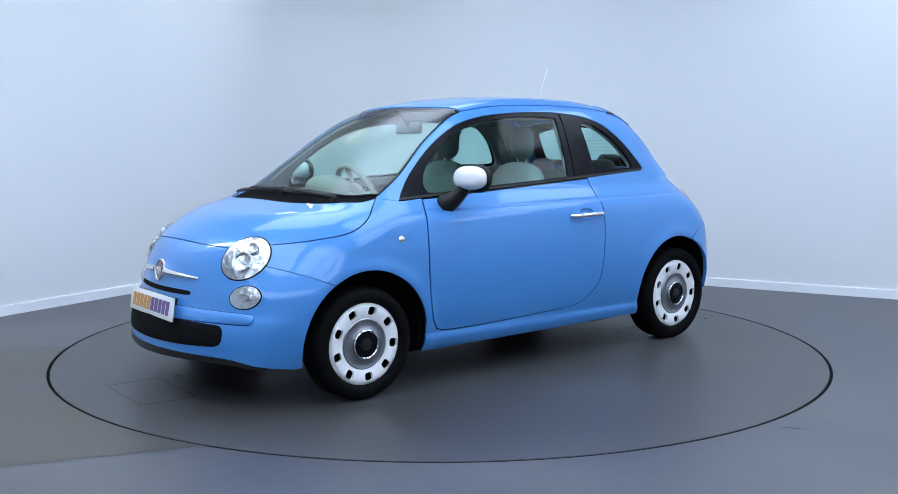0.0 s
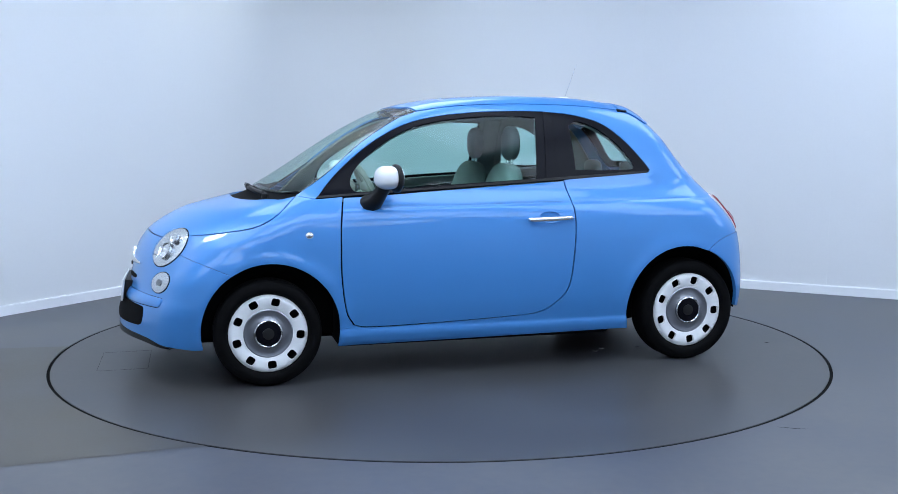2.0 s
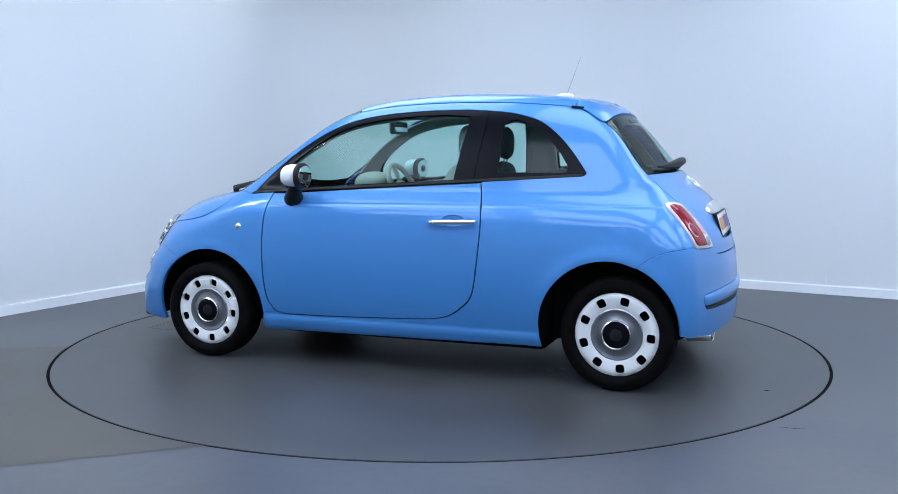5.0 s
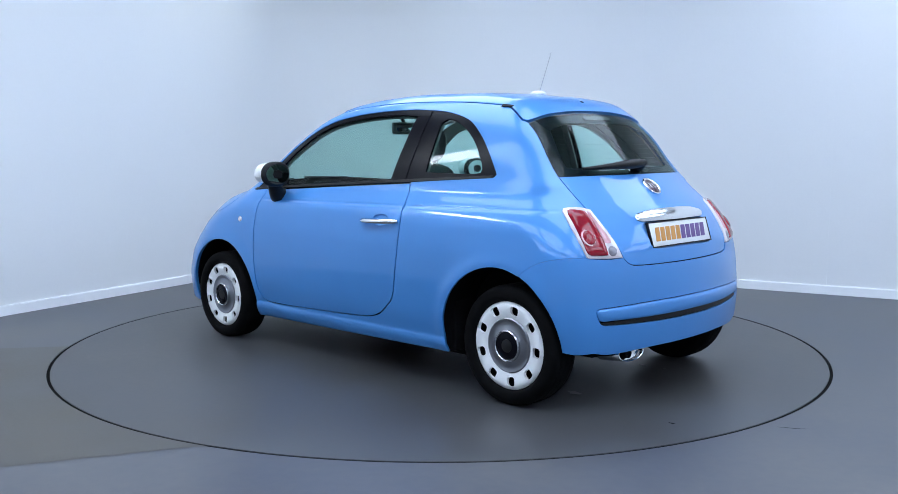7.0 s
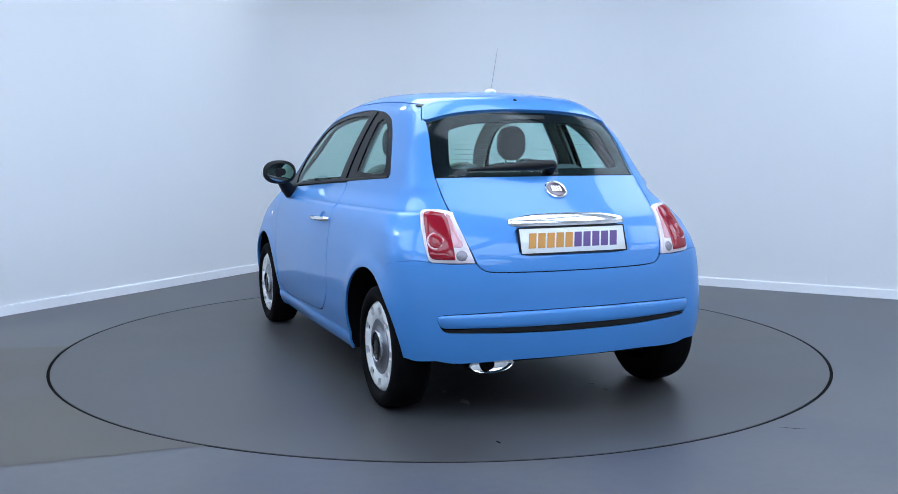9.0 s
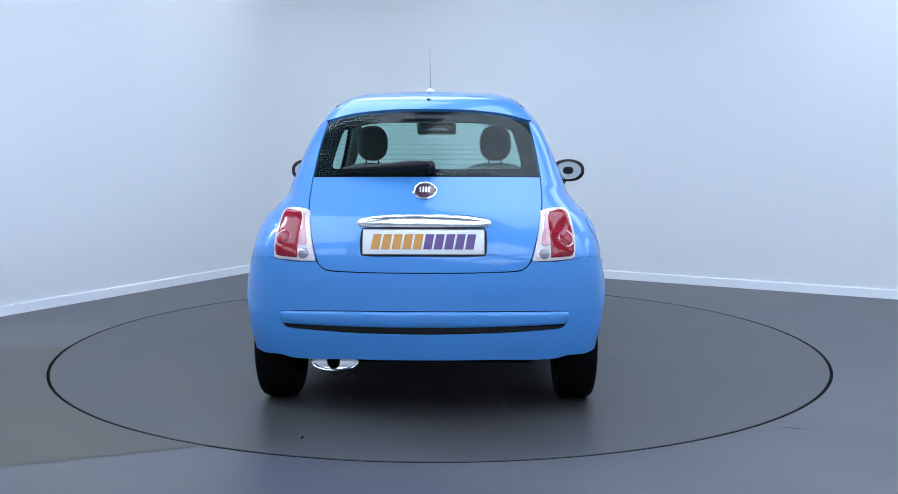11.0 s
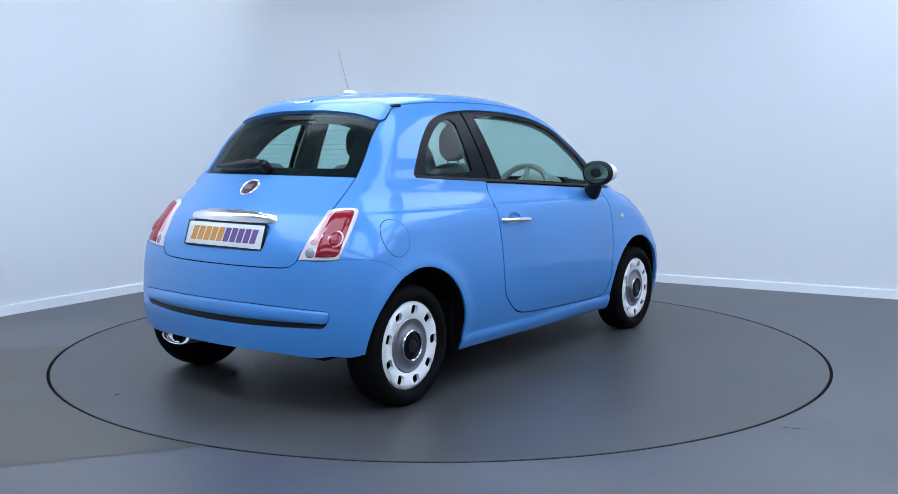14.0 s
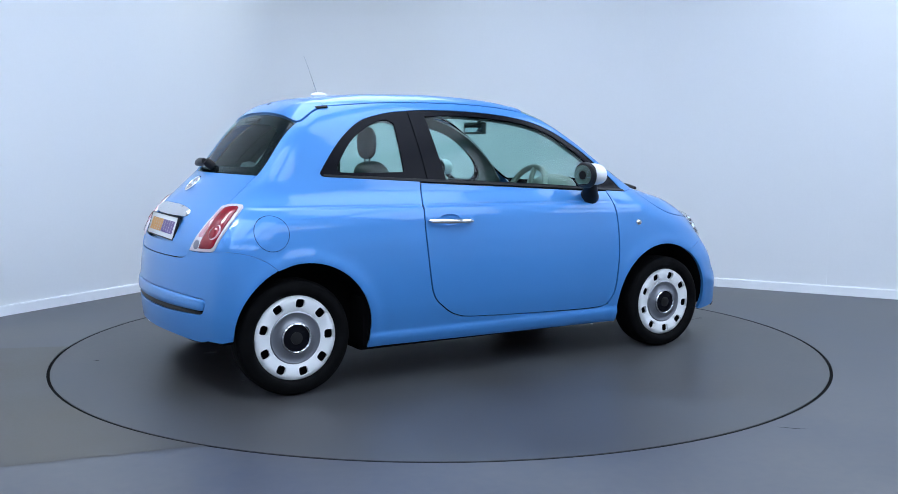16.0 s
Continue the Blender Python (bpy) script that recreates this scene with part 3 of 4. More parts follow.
def build_body(car):
    L = on_side
    fold_rows = np.array([(x, .876 - .012 * x + d) for x in np.arange(-1.45, .9, .022) for d in (-.017, -.009, -.005, -.001, .003, .006, .010, .017)])
    door_line = [L(*DOOR_FRONT), L(*DOOR_BELOW), L(*BELT[::-1])]
    panel("door", "side", door_line, PAINT, car, "blue painted door", mirror=True, gap=.0076, extra=fold_rows, holes=[[loop_front(-.322, .812, .062, .030, 0, 32, 2.0, "side")]])
    panel("handle_cup", "side", [loop_front(-.322, .812, .064, .032, 0, 32, 2.0, "side")], PAINT, car, "blue recessed cup behind the door handle", gap=0, lift=-.001, depth=0, step=.01, mirror=True, dome=-.0118)
    panel("fender", "side", [L(*HOOD_SIDE[::-1]), L((.985, .937), (.893, .921)), L(*BELT_FRONT), L(*DOOR_FRONT), L((.719, .284), (.79, .268)),
                             L(*arc(0, 181, 57)), L(*SEAM_FRONT), L((1.568, .652), (1.516, .737))], PAINT, car, "blue painted front fender", mirror=True, gap=.0018)
    lamp_side = on_rear(*GATE_LOW)
    bumper_top = L((-1.469, .705), (-1.38, .690), (-1.30, .655), (-1.245, .612))
    under_lamp = on_rear((.462, .692), (.56, .690), (.63, .697))
    panel("side_panel", "side", [L((.893, .921), (.985, .937)), L(*PILLAR), L(*ROOF_SEAM), L(*GATE_TOP), on_rear(*GATE_UP), lamp_side, under_lamp, bumper_top,
                                 L(*arc(1, 114, -17)), L((-.783, .196), (.797, .178)), L((.797, .178), (.79, .268)), L((.79, .268), (.719, .284)), L(*DOOR_BELOW), L(*BELT_REAR), L(*WINDOW_TOP)],
          PAINT, car, "blue painted body side with sill, pillars and rear quarter", mirror=True, gap=.0007, step=.02, extra=fold_rows)
    front = on_front(*HOOD_FRONT[::-1])
    panel("hood", "over", [both(flip(flip(front))[::-1])[::-1], L(*HOOD_SIDE)[::-1], both(np.vstack([L(*HOOD_SIDE)[:1], on_top(*HOOD_BACK[::-1])])), flip(L(*HOOD_SIDE)[::-1])],
          PAINT, car, "blue painted clamshell hood", gap=.0034)
    screen_low = on_top((.97, .635), (1.07, .50), (1.14, .27), (1.157, 0))
    pill = L(*PILLAR)
    screen_top = np.vstack([on_top((.398, 0), (.388, .25), (.352, .42)), pill[-1:]])
    panel("windscreen", "over", [both(screen_low), flip(pill[2:]), both(screen_top[::-1])[::-1], pill[2:][::-1]], SCREEN, car, "raked green-tinted windscreen", gap=.003, lift=-.004, depth=0)
    panel("windscreen_border", "over", [both(screen_low), flip(pill[2:]), both(screen_top[::-1])[::-1], pill[2:][::-1]], TRIM, car, "black printed windscreen border", gap=.001, lift=-.008, depth=.004,
          holes=[.008])
    cowl_front = on_top((1.0, .650), (1.09, .62), (1.215, .46), (1.29, .25), (1.305, 0))
    panel("cowl", "over", [both(cowl_front), flip(on_top((.96, .63), (1.0, .650))), both(on_top((.96, .63), (1.05, .50), (1.11, .27), (1.13, 0)))[::-1], on_top((.96, .63), (1.0, .650))], LINER, car, "black plastic cowl below the windscreen", lift=-.014, depth=0)
    seam = L(*ROOF_SEAM)
    roof_back = on_top((-.86, .44), (-.866, .2), (-.868, 0))
    panel("roof", "over", [seam, both(np.vstack([seam[-1:], roof_back])), flip(seam), both(screen_top[::-1])[::-1]], PAINT, car, "blue painted roof", gap=.0042)
    glass_top = on_rear((.482, 1.300), (.36, 1.331), (.18, 1.350), (0, 1.354))
    spoil = np.vstack([L(*GATE_TOP), glass_top])
    panel("spoiler", "over", [both(np.vstack([seam[-1:], roof_back]))[::-1], both(spoil)], PAINT, car, "blue painted roof-edge spoiler of the tailgate", gap=.0042, lift=.006, depth=.02)
    glass_low = on_rear((.523, 1.046), (.3, 1.050), (0, 1.052))
    low = np.vstack([on_rear(*GATE_LOW), on_rear(*GATE_BOTTOM)])
    recess = loop_front(0, .778, .273, .0625, 0, 48, 9, "rear")
    panel("tailgate", "rear", [both(glass_low)[::-1], both(low)], PAINT, car, "blue painted tailgate", gap=.0036, holes=[[recess]])
    panel("plate_recess", "rear", [loop_front(0, .778, .30, .080, 0, 48, 9, "rear")], PAINT, car, "blue recess behind the rear plate", lift=-.030, depth=0)
    up = on_rear(*GATE_UP)
    panel("rear_window", "rear", [both(glass_top), flip(up)[::-1], both(glass_low)[::-1], up[::-1]], GLASS, car, "green-tinted rear window", gap=.003, lift=-.001, depth=0)
    vis = [both(on_rear((.385, 1.272), (.25, 1.300), (0, 1.306))), flip(on_rear((.385, 1.272), (.405, 1.25), (.440, 1.11), (.425, 1.088)))[::-1], both(on_rear((.425, 1.088), (.2, 1.088), (0, 1.09)))[::-1], on_rear((.385, 1.272), (.405, 1.25), (.440, 1.11), (.425, 1.088))[::-1]]
    panel("rear_window_border", "rear", [both(glass_top), flip(up)[::-1], both(glass_low)[::-1], up[::-1]], TRIM, car, "black printed rear window border", gap=.001, lift=-.010, depth=.004, holes=[vis])
    lower = on_rear((0, .276), (.3, .274), (.48, .266), (.57, .266), (.63, .278))
    corner = L((-1.49, .276), (-1.455, .288))
    mouth = np.vstack([L(*arc(1, 182, 114)), bumper_top[::-1], under_lamp[::-1], on_rear(*GATE_BOTTOM)])
    half = np.vstack([lower, corner, mouth])
    slot = [both(on_rear((.632, .460), (.630, .469), (.622, .476), (.605, .478), (.56, .480), (.3, .489), (0, .492))), both(on_rear((.632, .460), (.629, .446), (.622, .428), (.611, .411), (.595, .401), (.55, .397), (.3, .391), (0, .389)))[::-1]]
    panel("rear_bumper", "rear", [np.vstack([half, flip(half)])], PAINT, car, "blue painted rear bumper", gap=.003, lift=.004, depth=.02, step=.016, holes=[slot])
    panel("bumper_slot", "rear", slot, LINER, car, "dark slot round the bumper bar", gap=-.008, lift=-.008, depth=0, step=.016)
    panel("rear_bumper_bar", "rear", [both(on_rear((.630, .460), (.628, .467), (.620, .4725), (.605, .4740), (.56, .4755), (.3, .484), (0, .487))), both(on_rear((.630, .460), (.628, .448), (.622, .434), (.611, .424), (.595, .4205), (.55, .420), (.3, .420), (0, .422)))[::-1]], PAINT, car, "raised blue bumper bar", lift=.008, depth=.026, gap=.001, step=.010, dome=.006)
    panel("rear_bumper_strip", "rear", [both(on_rear((.603, .414), (.3, .419), (0, .421))), both(on_rear((.603, .414), (.585, .402), (.3, .396), (0, .394)))[::-1]], BLACK, car, "black rear bumper strip", lift=.002, depth=.006)
    # nose
    nose_top = on_front(*HOOD_FRONT)
    side_n = np.vstack([L((1.516, .737), (1.568, .652)), L(*SEAM_FRONT[::-1]), L(*arc(0, 57, -14))])
    low_n = np.vstack([L((1.456, .19), (1.50, .188)), on_front((.70, .205), (.55, .236), (.3, .242), (0, .244))])
    half = np.vstack([nose_top[::-1], side_n, low_n])
    fslot = [both(on_front((.657, .418), (.655, .429), (.647, .439), (.630, .4425), (.58, .4438), (.3, .448), (0, .450))), both(on_front((.657, .418), (.655, .407), (.647, .397), (.630, .3925), (.58, .391), (.3, .387), (0, .386)))[::-1]]
    panel("bumper_slot", "front", fslot, LINER, car, "dark slot round the bumper bar", gap=-.01, lift=-.008, depth=0)
    panel("front_bumper", "front", [np.vstack([half, flip(half)])], PAINT, car, "blue painted front bumper and nose", gap=.0018, depth=.02, step=.016, holes=[fslot])
    panel("front_lip", "front", [both(on_front((.70, .203), (.55, .234), (.3, .24), (0, .242))), both(on_front((.70, .194), (.5, .212), (0, .208)))[::-1]], BLACK, car, "black plastic front lip", lift=.002, depth=.05)
    panel("lower_grille", "front", [both(on_front((.530, .335), (.528, .358), (.520, .375), (.505, .383), (.46, .386), (.3, .388), (0, .388))), both(on_front((.530, .335), (.528, .315), (.518, .299), (.495, .289), (.45, .285), (.3, .280), (0, .278)))[::-1]], LINER, car, "black lower air intake", lift=.003, depth=.01, step=.014)
    panel("front_bumper_bar", "front", [both(on_front((.6545, .418), (.6525, .428), (.645, .4365), (.630, .4395), (.58, .4408), (.3, .445), (0, .447))), both(on_front((.6545, .418), (.6525, .408), (.645, .4), (.630, .396), (.58, .3945), (.3, .391), (0, .390)))[::-1]], PAINT, car, "raised blue bumper bar", lift=.004, depth=.03, gap=.001, step=.010, dome=.0045)
    panel("nose_slot", "front", [loop_front(0, .508, .285, .0125, 0, 40, 6)], LINER, car, "narrow black air slot", lift=.003, depth=.004, step=.012)
    # window frames and side glass
    frame_line = [L(*BELT_FRONT), L(*BELT), L(*BELT_REAR), L(*WINDOW_TOP)]
    door_hole = [L((.70, .962), (.64, .955), (.187, .985), (-.285, 1.012)), L((-.285, 1.012), (-.33, 1.34)), L((-.33, 1.34), (-.2, 1.348), (.0, 1.342), (.24, 1.314), (.42, 1.262), (.58, 1.165), (.68, 1.075), (.715, 1.0), (.70, .962))]
    quarter_hole = [L((-.515, 1.055), (-.515, 1.30)), L((-.515, 1.30), (-.56, 1.322), (-.63, 1.305), (-.71, 1.262), (-.79, 1.195), (-.855, 1.11), (-.872, 1.075), (-.85, 1.055), (-.7, 1.052), (-.515, 1.055))]
    panel("window_frame", "side", frame_line, TRIM, car, "gloss black side window surround", holes=[door_hole, quarter_hole], gap=.001, lift=-.004, depth=.012, mirror=True)
    panel("belt_strip", "side", [L((.893, .923), (.617, .940), (.187, .967), (-.438, 1.005), (-.945, 1.037)), L((-.945, 1.045), (-.438, 1.016), (.187, .977), (.617, .95), (.88, .933))], BLACK, car, "black rubber belt strip", gap=0, lift=.004, depth=.008, mirror=True, step=.02)
    panel("door_window", "side", [L((.74, .95), (.64, .945), (.187, .972), (-.36, 1.005)), L((-.36, 1.005), (-.385, 1.355)), L((-.385, 1.355), (-.2, 1.362), (.0, 1.356), (.24, 1.328), (.42, 1.278), (.60, 1.172), (.72, 1.06), (.74, .95))], GLASS, car, "green-tinted door window", lift=-.0075, depth=0, mirror=True)
    panel("quarter_window", "side", [L((-.455, 1.016), (-.455, 1.35)), L((-.455, 1.35), (-.56, 1.338), (-.69, 1.30), (-.80, 1.22), (-.88, 1.13), (-.935, 1.055), (-.91, 1.042), (-.7, 1.03), (-.455, 1.016))], GLASS, car, "green-tinted rear quarter window", lift=-.0075, depth=0, mirror=True)
    panel("pillar_strip", "side", [L((-.335, 1.01), (-.395, 1.01)), L((-.395, 1.01), (-.425, 1.366)), L((-.425, 1.366), (-.375, 1.368)), L((-.375, 1.368), (-.335, 1.01))], TRIM, car, "gloss black door pillar strip", lift=.001, depth=.006, mirror=True)


def build_wheel():
    """A wheel at the origin; its outer face looks along +y."""
    w = new("wheel")
    out = pose(0, 0, 0, -90, 0, 0)
    R = 0.280
    prof = [(.170, -.07), (.185, -.082), (.225, -.090), (.255, -.088), (.272, -.075), (R - .002, -.055), (R, -.03)]
    prof += [(R, .03), (R - .002, .055), (.272, .072), (.262, .080), (.240, .087), (.222, .086), (.212, .078), (.205, .066), (.19, .04), (.170, .02)]
    part("tyre", lathe(bmesh.new(), prof, 72, out), RUBBER, w, "black rubber tyre")
    bm = bmesh.new()
    for k, r in enumerate((-.035, 0, .035)):
        lathe(bm, [(R + .0004, r - .004), (R - .006, r - .0035), (R - .006, r + .0035), (R + .0004, r + .004)], 72, out)
    part("tread_groove", bm, LINER, w, "dark tread grooves")
    # cap: a dished white ring with nine openings, a grey metal dish and a dark hub
    a = np.linspace(0, 2 * np.pi, 64, endpoint=False)
    outer = np.stack([np.cos(a), np.sin(a)], 1)
    holes = []
    for k in range(9):
        t = 2 * np.pi * (k + .25) / 9
        c = np.array([math.cos(t), math.sin(t)])
        s = np.array([-c[1], c[0]])
        q = loop_square(.0225, .0215, power=3.5)
        holes.append(np.array([c * (.166 + v) + s * u * (1 + 1.2 * v) for u, v in q]))
    co, tri, rims = flat_mesh([outer * .206, outer * .126] + holes, .016)
    rad = np.hypot(co[:, 0], co[:, 1])
    h = np.interp(rad, [.126, .134, .15, .175, .190, .200, .206], [.064, .068, .073, .077, .076, .070, .062])
    bm = bmesh.new()
    vs = [bm.verts.new((x, y, z)) for (x, y), z in zip(co, h)]
    for t in tri:
        bm.faces.new([vs[i] for i in t])
    bmesh.ops.recalc_face_normals(bm, faces=bm.faces)
    if sum(f.normal.z for f in bm.faces) < 0:
        bmesh.ops.reverse_faces(bm, faces=bm.faces)
    rim = [e for e in bm.edges if e.is_boundary]
    ex = bmesh.ops.extrude_edge_only(bm, edges=rim)
    for v in ex["geom"]:
        if isinstance(v, bmesh.types.BMVert):
            v.co.z -= .016
    bmesh.ops.transform(bm, matrix=out, verts=bm.verts)
    cap = part("wheel_cover", bm, WHITE, w, "white plastic wheel cover with nine openings")
    part("rim", lathe(bmesh.new(), [(0, .02), (.16, .02), (.196, .045), (.203, .05), (.208, .062)], 48, out), LINER, w, "dark steel rim behind the cover")
    part("dish", lathe(bmesh.new(), [(.070, .074), (.076, .070), (.096, .066), (.112, .066), (.122, .069), (.127, .066), (.127, .05)], 56, out), DISH, w, "polished grey metal dish")
    part("hub_ring", lathe(bmesh.new(), [(.064, .06), (.064, .082), (.068, .086), (.073, .082), (.074, .066)], 48, out), STEELB, w, "chrome ring round the hub")
    part("hub", lathe(bmesh.new(), [(.065, .06), (.065, .076), (.054, .079), (.02, .081), (0, .0815)], 40, out), TRIM, w, "black centre cap")
    part("hub_emblem", lathe(bmesh.new(), [(.030, .0775), (.030, .0825), (.026, .0835), (0, .0840)], 32, out), BLACK, w, "dark round emblem")
    return w


def loop_square(rx, ry, n=20, power=5.0):
    a = np.linspace(0, 2 * np.pi, n, endpoint=False)
    c, s = np.cos(a), np.sin(a)
    return np.stack([np.sign(c) * np.abs(c) ** (2 / power) * rx, np.sign(s) * np.abs(s) ** (2 / power) * ry], 1)


def child_at(ob, car, m):
    ob.parent = car
    ob.matrix_basis = m
    return ob


def build_wheels(car):
    front, rear = .2665, .279
    s = front / .280
    w = child_at(build_wheel(), car, pose(1.145, .712, front, 0, 6, 0))
    for x, y, z, roll in ((1.145, -.712, front, 4), (-1.15, .692, rear, 7), (-1.15, -.692, rear, 12)):
        c = copy_thing(w, pose(x, y, z, 0, roll, 0 if y > 0 else 180))
        c.scale = (s if x > 0 else 1, 1, s if x > 0 else 1)
    w.scale = (s, 1, s)
    # dark wheel houses and underside
    for k, (x, z, r) in enumerate(ARCHES):
        turns = np.linspace(radians(-8 if k == 0 else -17), radians(190 if k == 0 else 184), 28)
        lip = fold("side", np.array([(x + (r + .003) * math.cos(t), max(.19, z + (r + .003) * math.sin(t))) for t in turns]))
        for side in (1, -1):
            bm = bmesh.new()
            rows = [[bm.verts.new((x + (r + .016) * math.cos(t), y * side, z + (r + .016) * math.sin(t))) for t in turns] for y in (.575, .70)]
            rows.append([bm.verts.new((p[0], (p[1] - .006) * side, p[2])) for p in lip])
            for lo, hi in zip(rows, rows[1:]):
                for i in range(len(turns) - 1):
                    bm.faces.new((lo[i], lo[i + 1], hi[i + 1], hi[i]))
            bm.faces.new(rows[0])
            part("wheel_house", bm, LINER, car, "black wheel house liner")
    bm = bmesh.new()
    box(bm, -.76, .78, -.61, .61, .14, .30, .03)
    box(bm, -1.44, -.64, -.50, .50, .215, .48, .03)
    box(bm, .70, 1.60, -.50, .50, .175, .46, .03)
    for y0, y1 in ((.40, .725), (-.725, -.40)):
        box(bm, -.785, -.72, y0, y1, .19, .44, .012)
        box(bm, .735, .795, y0, y1, .19, .42, .012)
    part("underbody", bm, LINER, car, "black underside")



def loop_on(kind, c, r1, r2, tilt=0.0, n=40, power=2.0, shift=(0, 0)):
    """A rounded outline on the form, drawn in the plane that touches it at c."""
    p = fold(kind, unfold(kind, np.array([c], float)))
    nm = normal(p)[0]
    a = np.cross([0, 0, 1], nm)
    a = a / np.linalg.norm(a)
    b = np.cross(nm, a)
    t = np.linspace(0, 2 * np.pi, n, endpoint=False)
    u = np.sign(np.cos(t)) * np.abs(np.cos(t)) ** (2 / power) * r1 + shift[0]
    v = np.sign(np.sin(t)) * np.abs(np.sin(t)) ** (2 / power) * r2 + shift[1]
    k = radians(tilt)
    q = p[0] + np.outer(u * math.cos(k) - v * math.sin(k), a) + np.outer(u * math.sin(k) + v * math.cos(k), b)
    return fold(kind, unfold(kind, q))


def seat_on(kind, c, lift=0.0):
    """A pose on the form with z along its outward normal and y upwards."""
    p = fold(kind, unfold(kind, np.array([c], float)))
    nm = Vector(normal(p)[0])
    x = Vector((0, 0, 1)).cross(nm).normalized()
    y = nm.cross(x)
    m = Matrix((x, y, nm)).transposed().to_4x4()
    return Matrix.Translation(Vector(p[0]) + nm * lift) @ m


def build_lamps(car):
    head, fog = (1.60, .500, .676), (1.645, .578, .511)
    for d in panel("headlight", "front", [loop_on("front", head, .128, .105, 24)], TRIM, car, "round clear headlight with silver reflector", lift=.002, depth=.012, mirror=True, gap=0):
        s = 1 if d.data.vertices[0].co.y > 0 else -1
        m = seat_on("front", head, .006)
        if s < 0:
            m = Matrix.Diagonal((1, -1, 1, 1)) @ m
        bm = lathe(bmesh.new(), [(.046, .0), (.046, .014), (.040, .012), (.034, .004), (.012, .001), (0, .001)], 36, m @ pose(-.006, -.020, 0))
        part("projector", bm, GREYSILVER, d, "silver dipped-beam bowl")
        part("bulb", ellipsoid(bmesh.new(), (0, 0, .008), (.010, .010, .012), m @ pose(-.006, -.020, 0)), WHITE, d, "pale bulb shield")
        bm = lathe(bmesh.new(), [(.026, .0), (.026, .012), (.020, .008), (0, .003)], 28, m @ pose(.030, .048, 0))
        part("indicator", bm, SILVER, d, "small indicator bowl")
        bm = bmesh.new()
        for k in range(5):
            tube(bm, [(-.052 + .004 * k, -.055 + .022 * k, .004), (-.085 + .007 * k, -.045 + .024 * k, .006)], .003, 6)
        bmesh.ops.transform(bm, matrix=m, verts=bm.verts)
        part("flute", bm, STEEL, d, "grey reflector flutes")
    for nm, k, mat, lab, lift, dome in (("reflector", .95, SILVER, "silver reflector bowl", .0045, 0), ("lens", .985, CLEAR, "clear domed lens", .006, .020)):
        obs = panel(nm, "front", [loop_on("front", head, .128 * k, .105 * k, 24)], mat, None, lab, lift=lift, depth=.004, mirror=True, gap=0, step=.012, dome=dome)
        for o, side in zip(obs, (1, -1)):
            o.parent = [c for c in car.children if c.name.startswith("headlight")][0 if side > 0 else 1]
    for sgn in (1, -1):
        m = seat_on("front", fog, .007)
        if sgn < 0:
            m = Matrix.Diagonal((1, -1, 1, 1)) @ m
        part("fog_bulb", lathe(bmesh.new(), [(.017, 0), (.017, .003), (.013, .002), (.006, .001), (0, .005)], 24, m @ Matrix.Diagonal((1.4, 1, 1, 1))), STEEL, car, "chrome fog light bowl")
    fogs = panel("fog_light", "front", [loop_on("front", fog, .086, .055, 6)], TRIM, car, "oval clear fog light", lift=.002, depth=.01, mirror=True, gap=0, step=.015)
    for nm, k, mat, lab, lift, dome in (("reflector", .92, GREYSILVER, "silver reflector", .004, 0), ("lens", .97, CLEAR, "clear domed lens", .005, .012)):
        for o, f in zip(panel(nm, "front", [loop_on("front", fog, .086 * k, .055 * k, 6)], mat, None, lab, lift=lift, depth=.003, mirror=True, gap=0, step=.012, dome=dome), fogs):
            o.parent = f
    rear_line = [on_rear((.508, .898), (.545, .908), (.60, .910), (.632, .898), (.652, .84), (.660, .77), (.655, .71), (.640, .697)), on_rear((.640, .697), (.55, .692), (.468, .692)), on_rear((.468, .692), (.475, .72), (.492, .79), (.506, .86), (.508, .898))]
    tails = panel("tail_light", "rear", rear_line, FROST, car, "tail light with pale frosted border and red lens", lift=.007, depth=.014, mirror=True, gap=.001, step=.015, dome=.005)
    red = [on_rear((.548, .890), (.60, .897), (.625, .885), (.641, .82), (.648, .76), (.643, .716), (.60, .708), (.548, .706)), on_rear((.548, .706), (.546, .80), (.540, .86), (.548, .890))]
    pink = [on_rear((.524, .878), (.538, .882), (.543, .80), (.545, .755)), on_rear((.545, .755), (.510, .757), (.510, .78), (.520, .82), (.528, .872))]
    for nm, line, mat, lab, lift, dome in (("red_lens", red, RED, "red brake lens", .0135, .006), ("side_lens", pink, PINK, "pale pink indicator lens", .0125, .003),
                                           ("brake_circle", [loop_on("rear", (-1.45, .594, .778), .030, .034)], RED, "raised red circle", .0205, .005), ("brake_ring", [loop_on("rear", (-1.45, .594, .778), .037, .041)], PINK, "pale ring", .019, .001),
                                           ("reverse_light", [loop_on("rear", (-1.53, .515, .722), .024, .022)], SMOKE, "round grey reversing lens", .0115, .005)):
        for o, f in zip(panel(nm, "rear", line, mat, None, lab, lift=lift, depth=.005, mirror=True, gap=0, step=.010, dome=dome), tails):
            o.parent = f
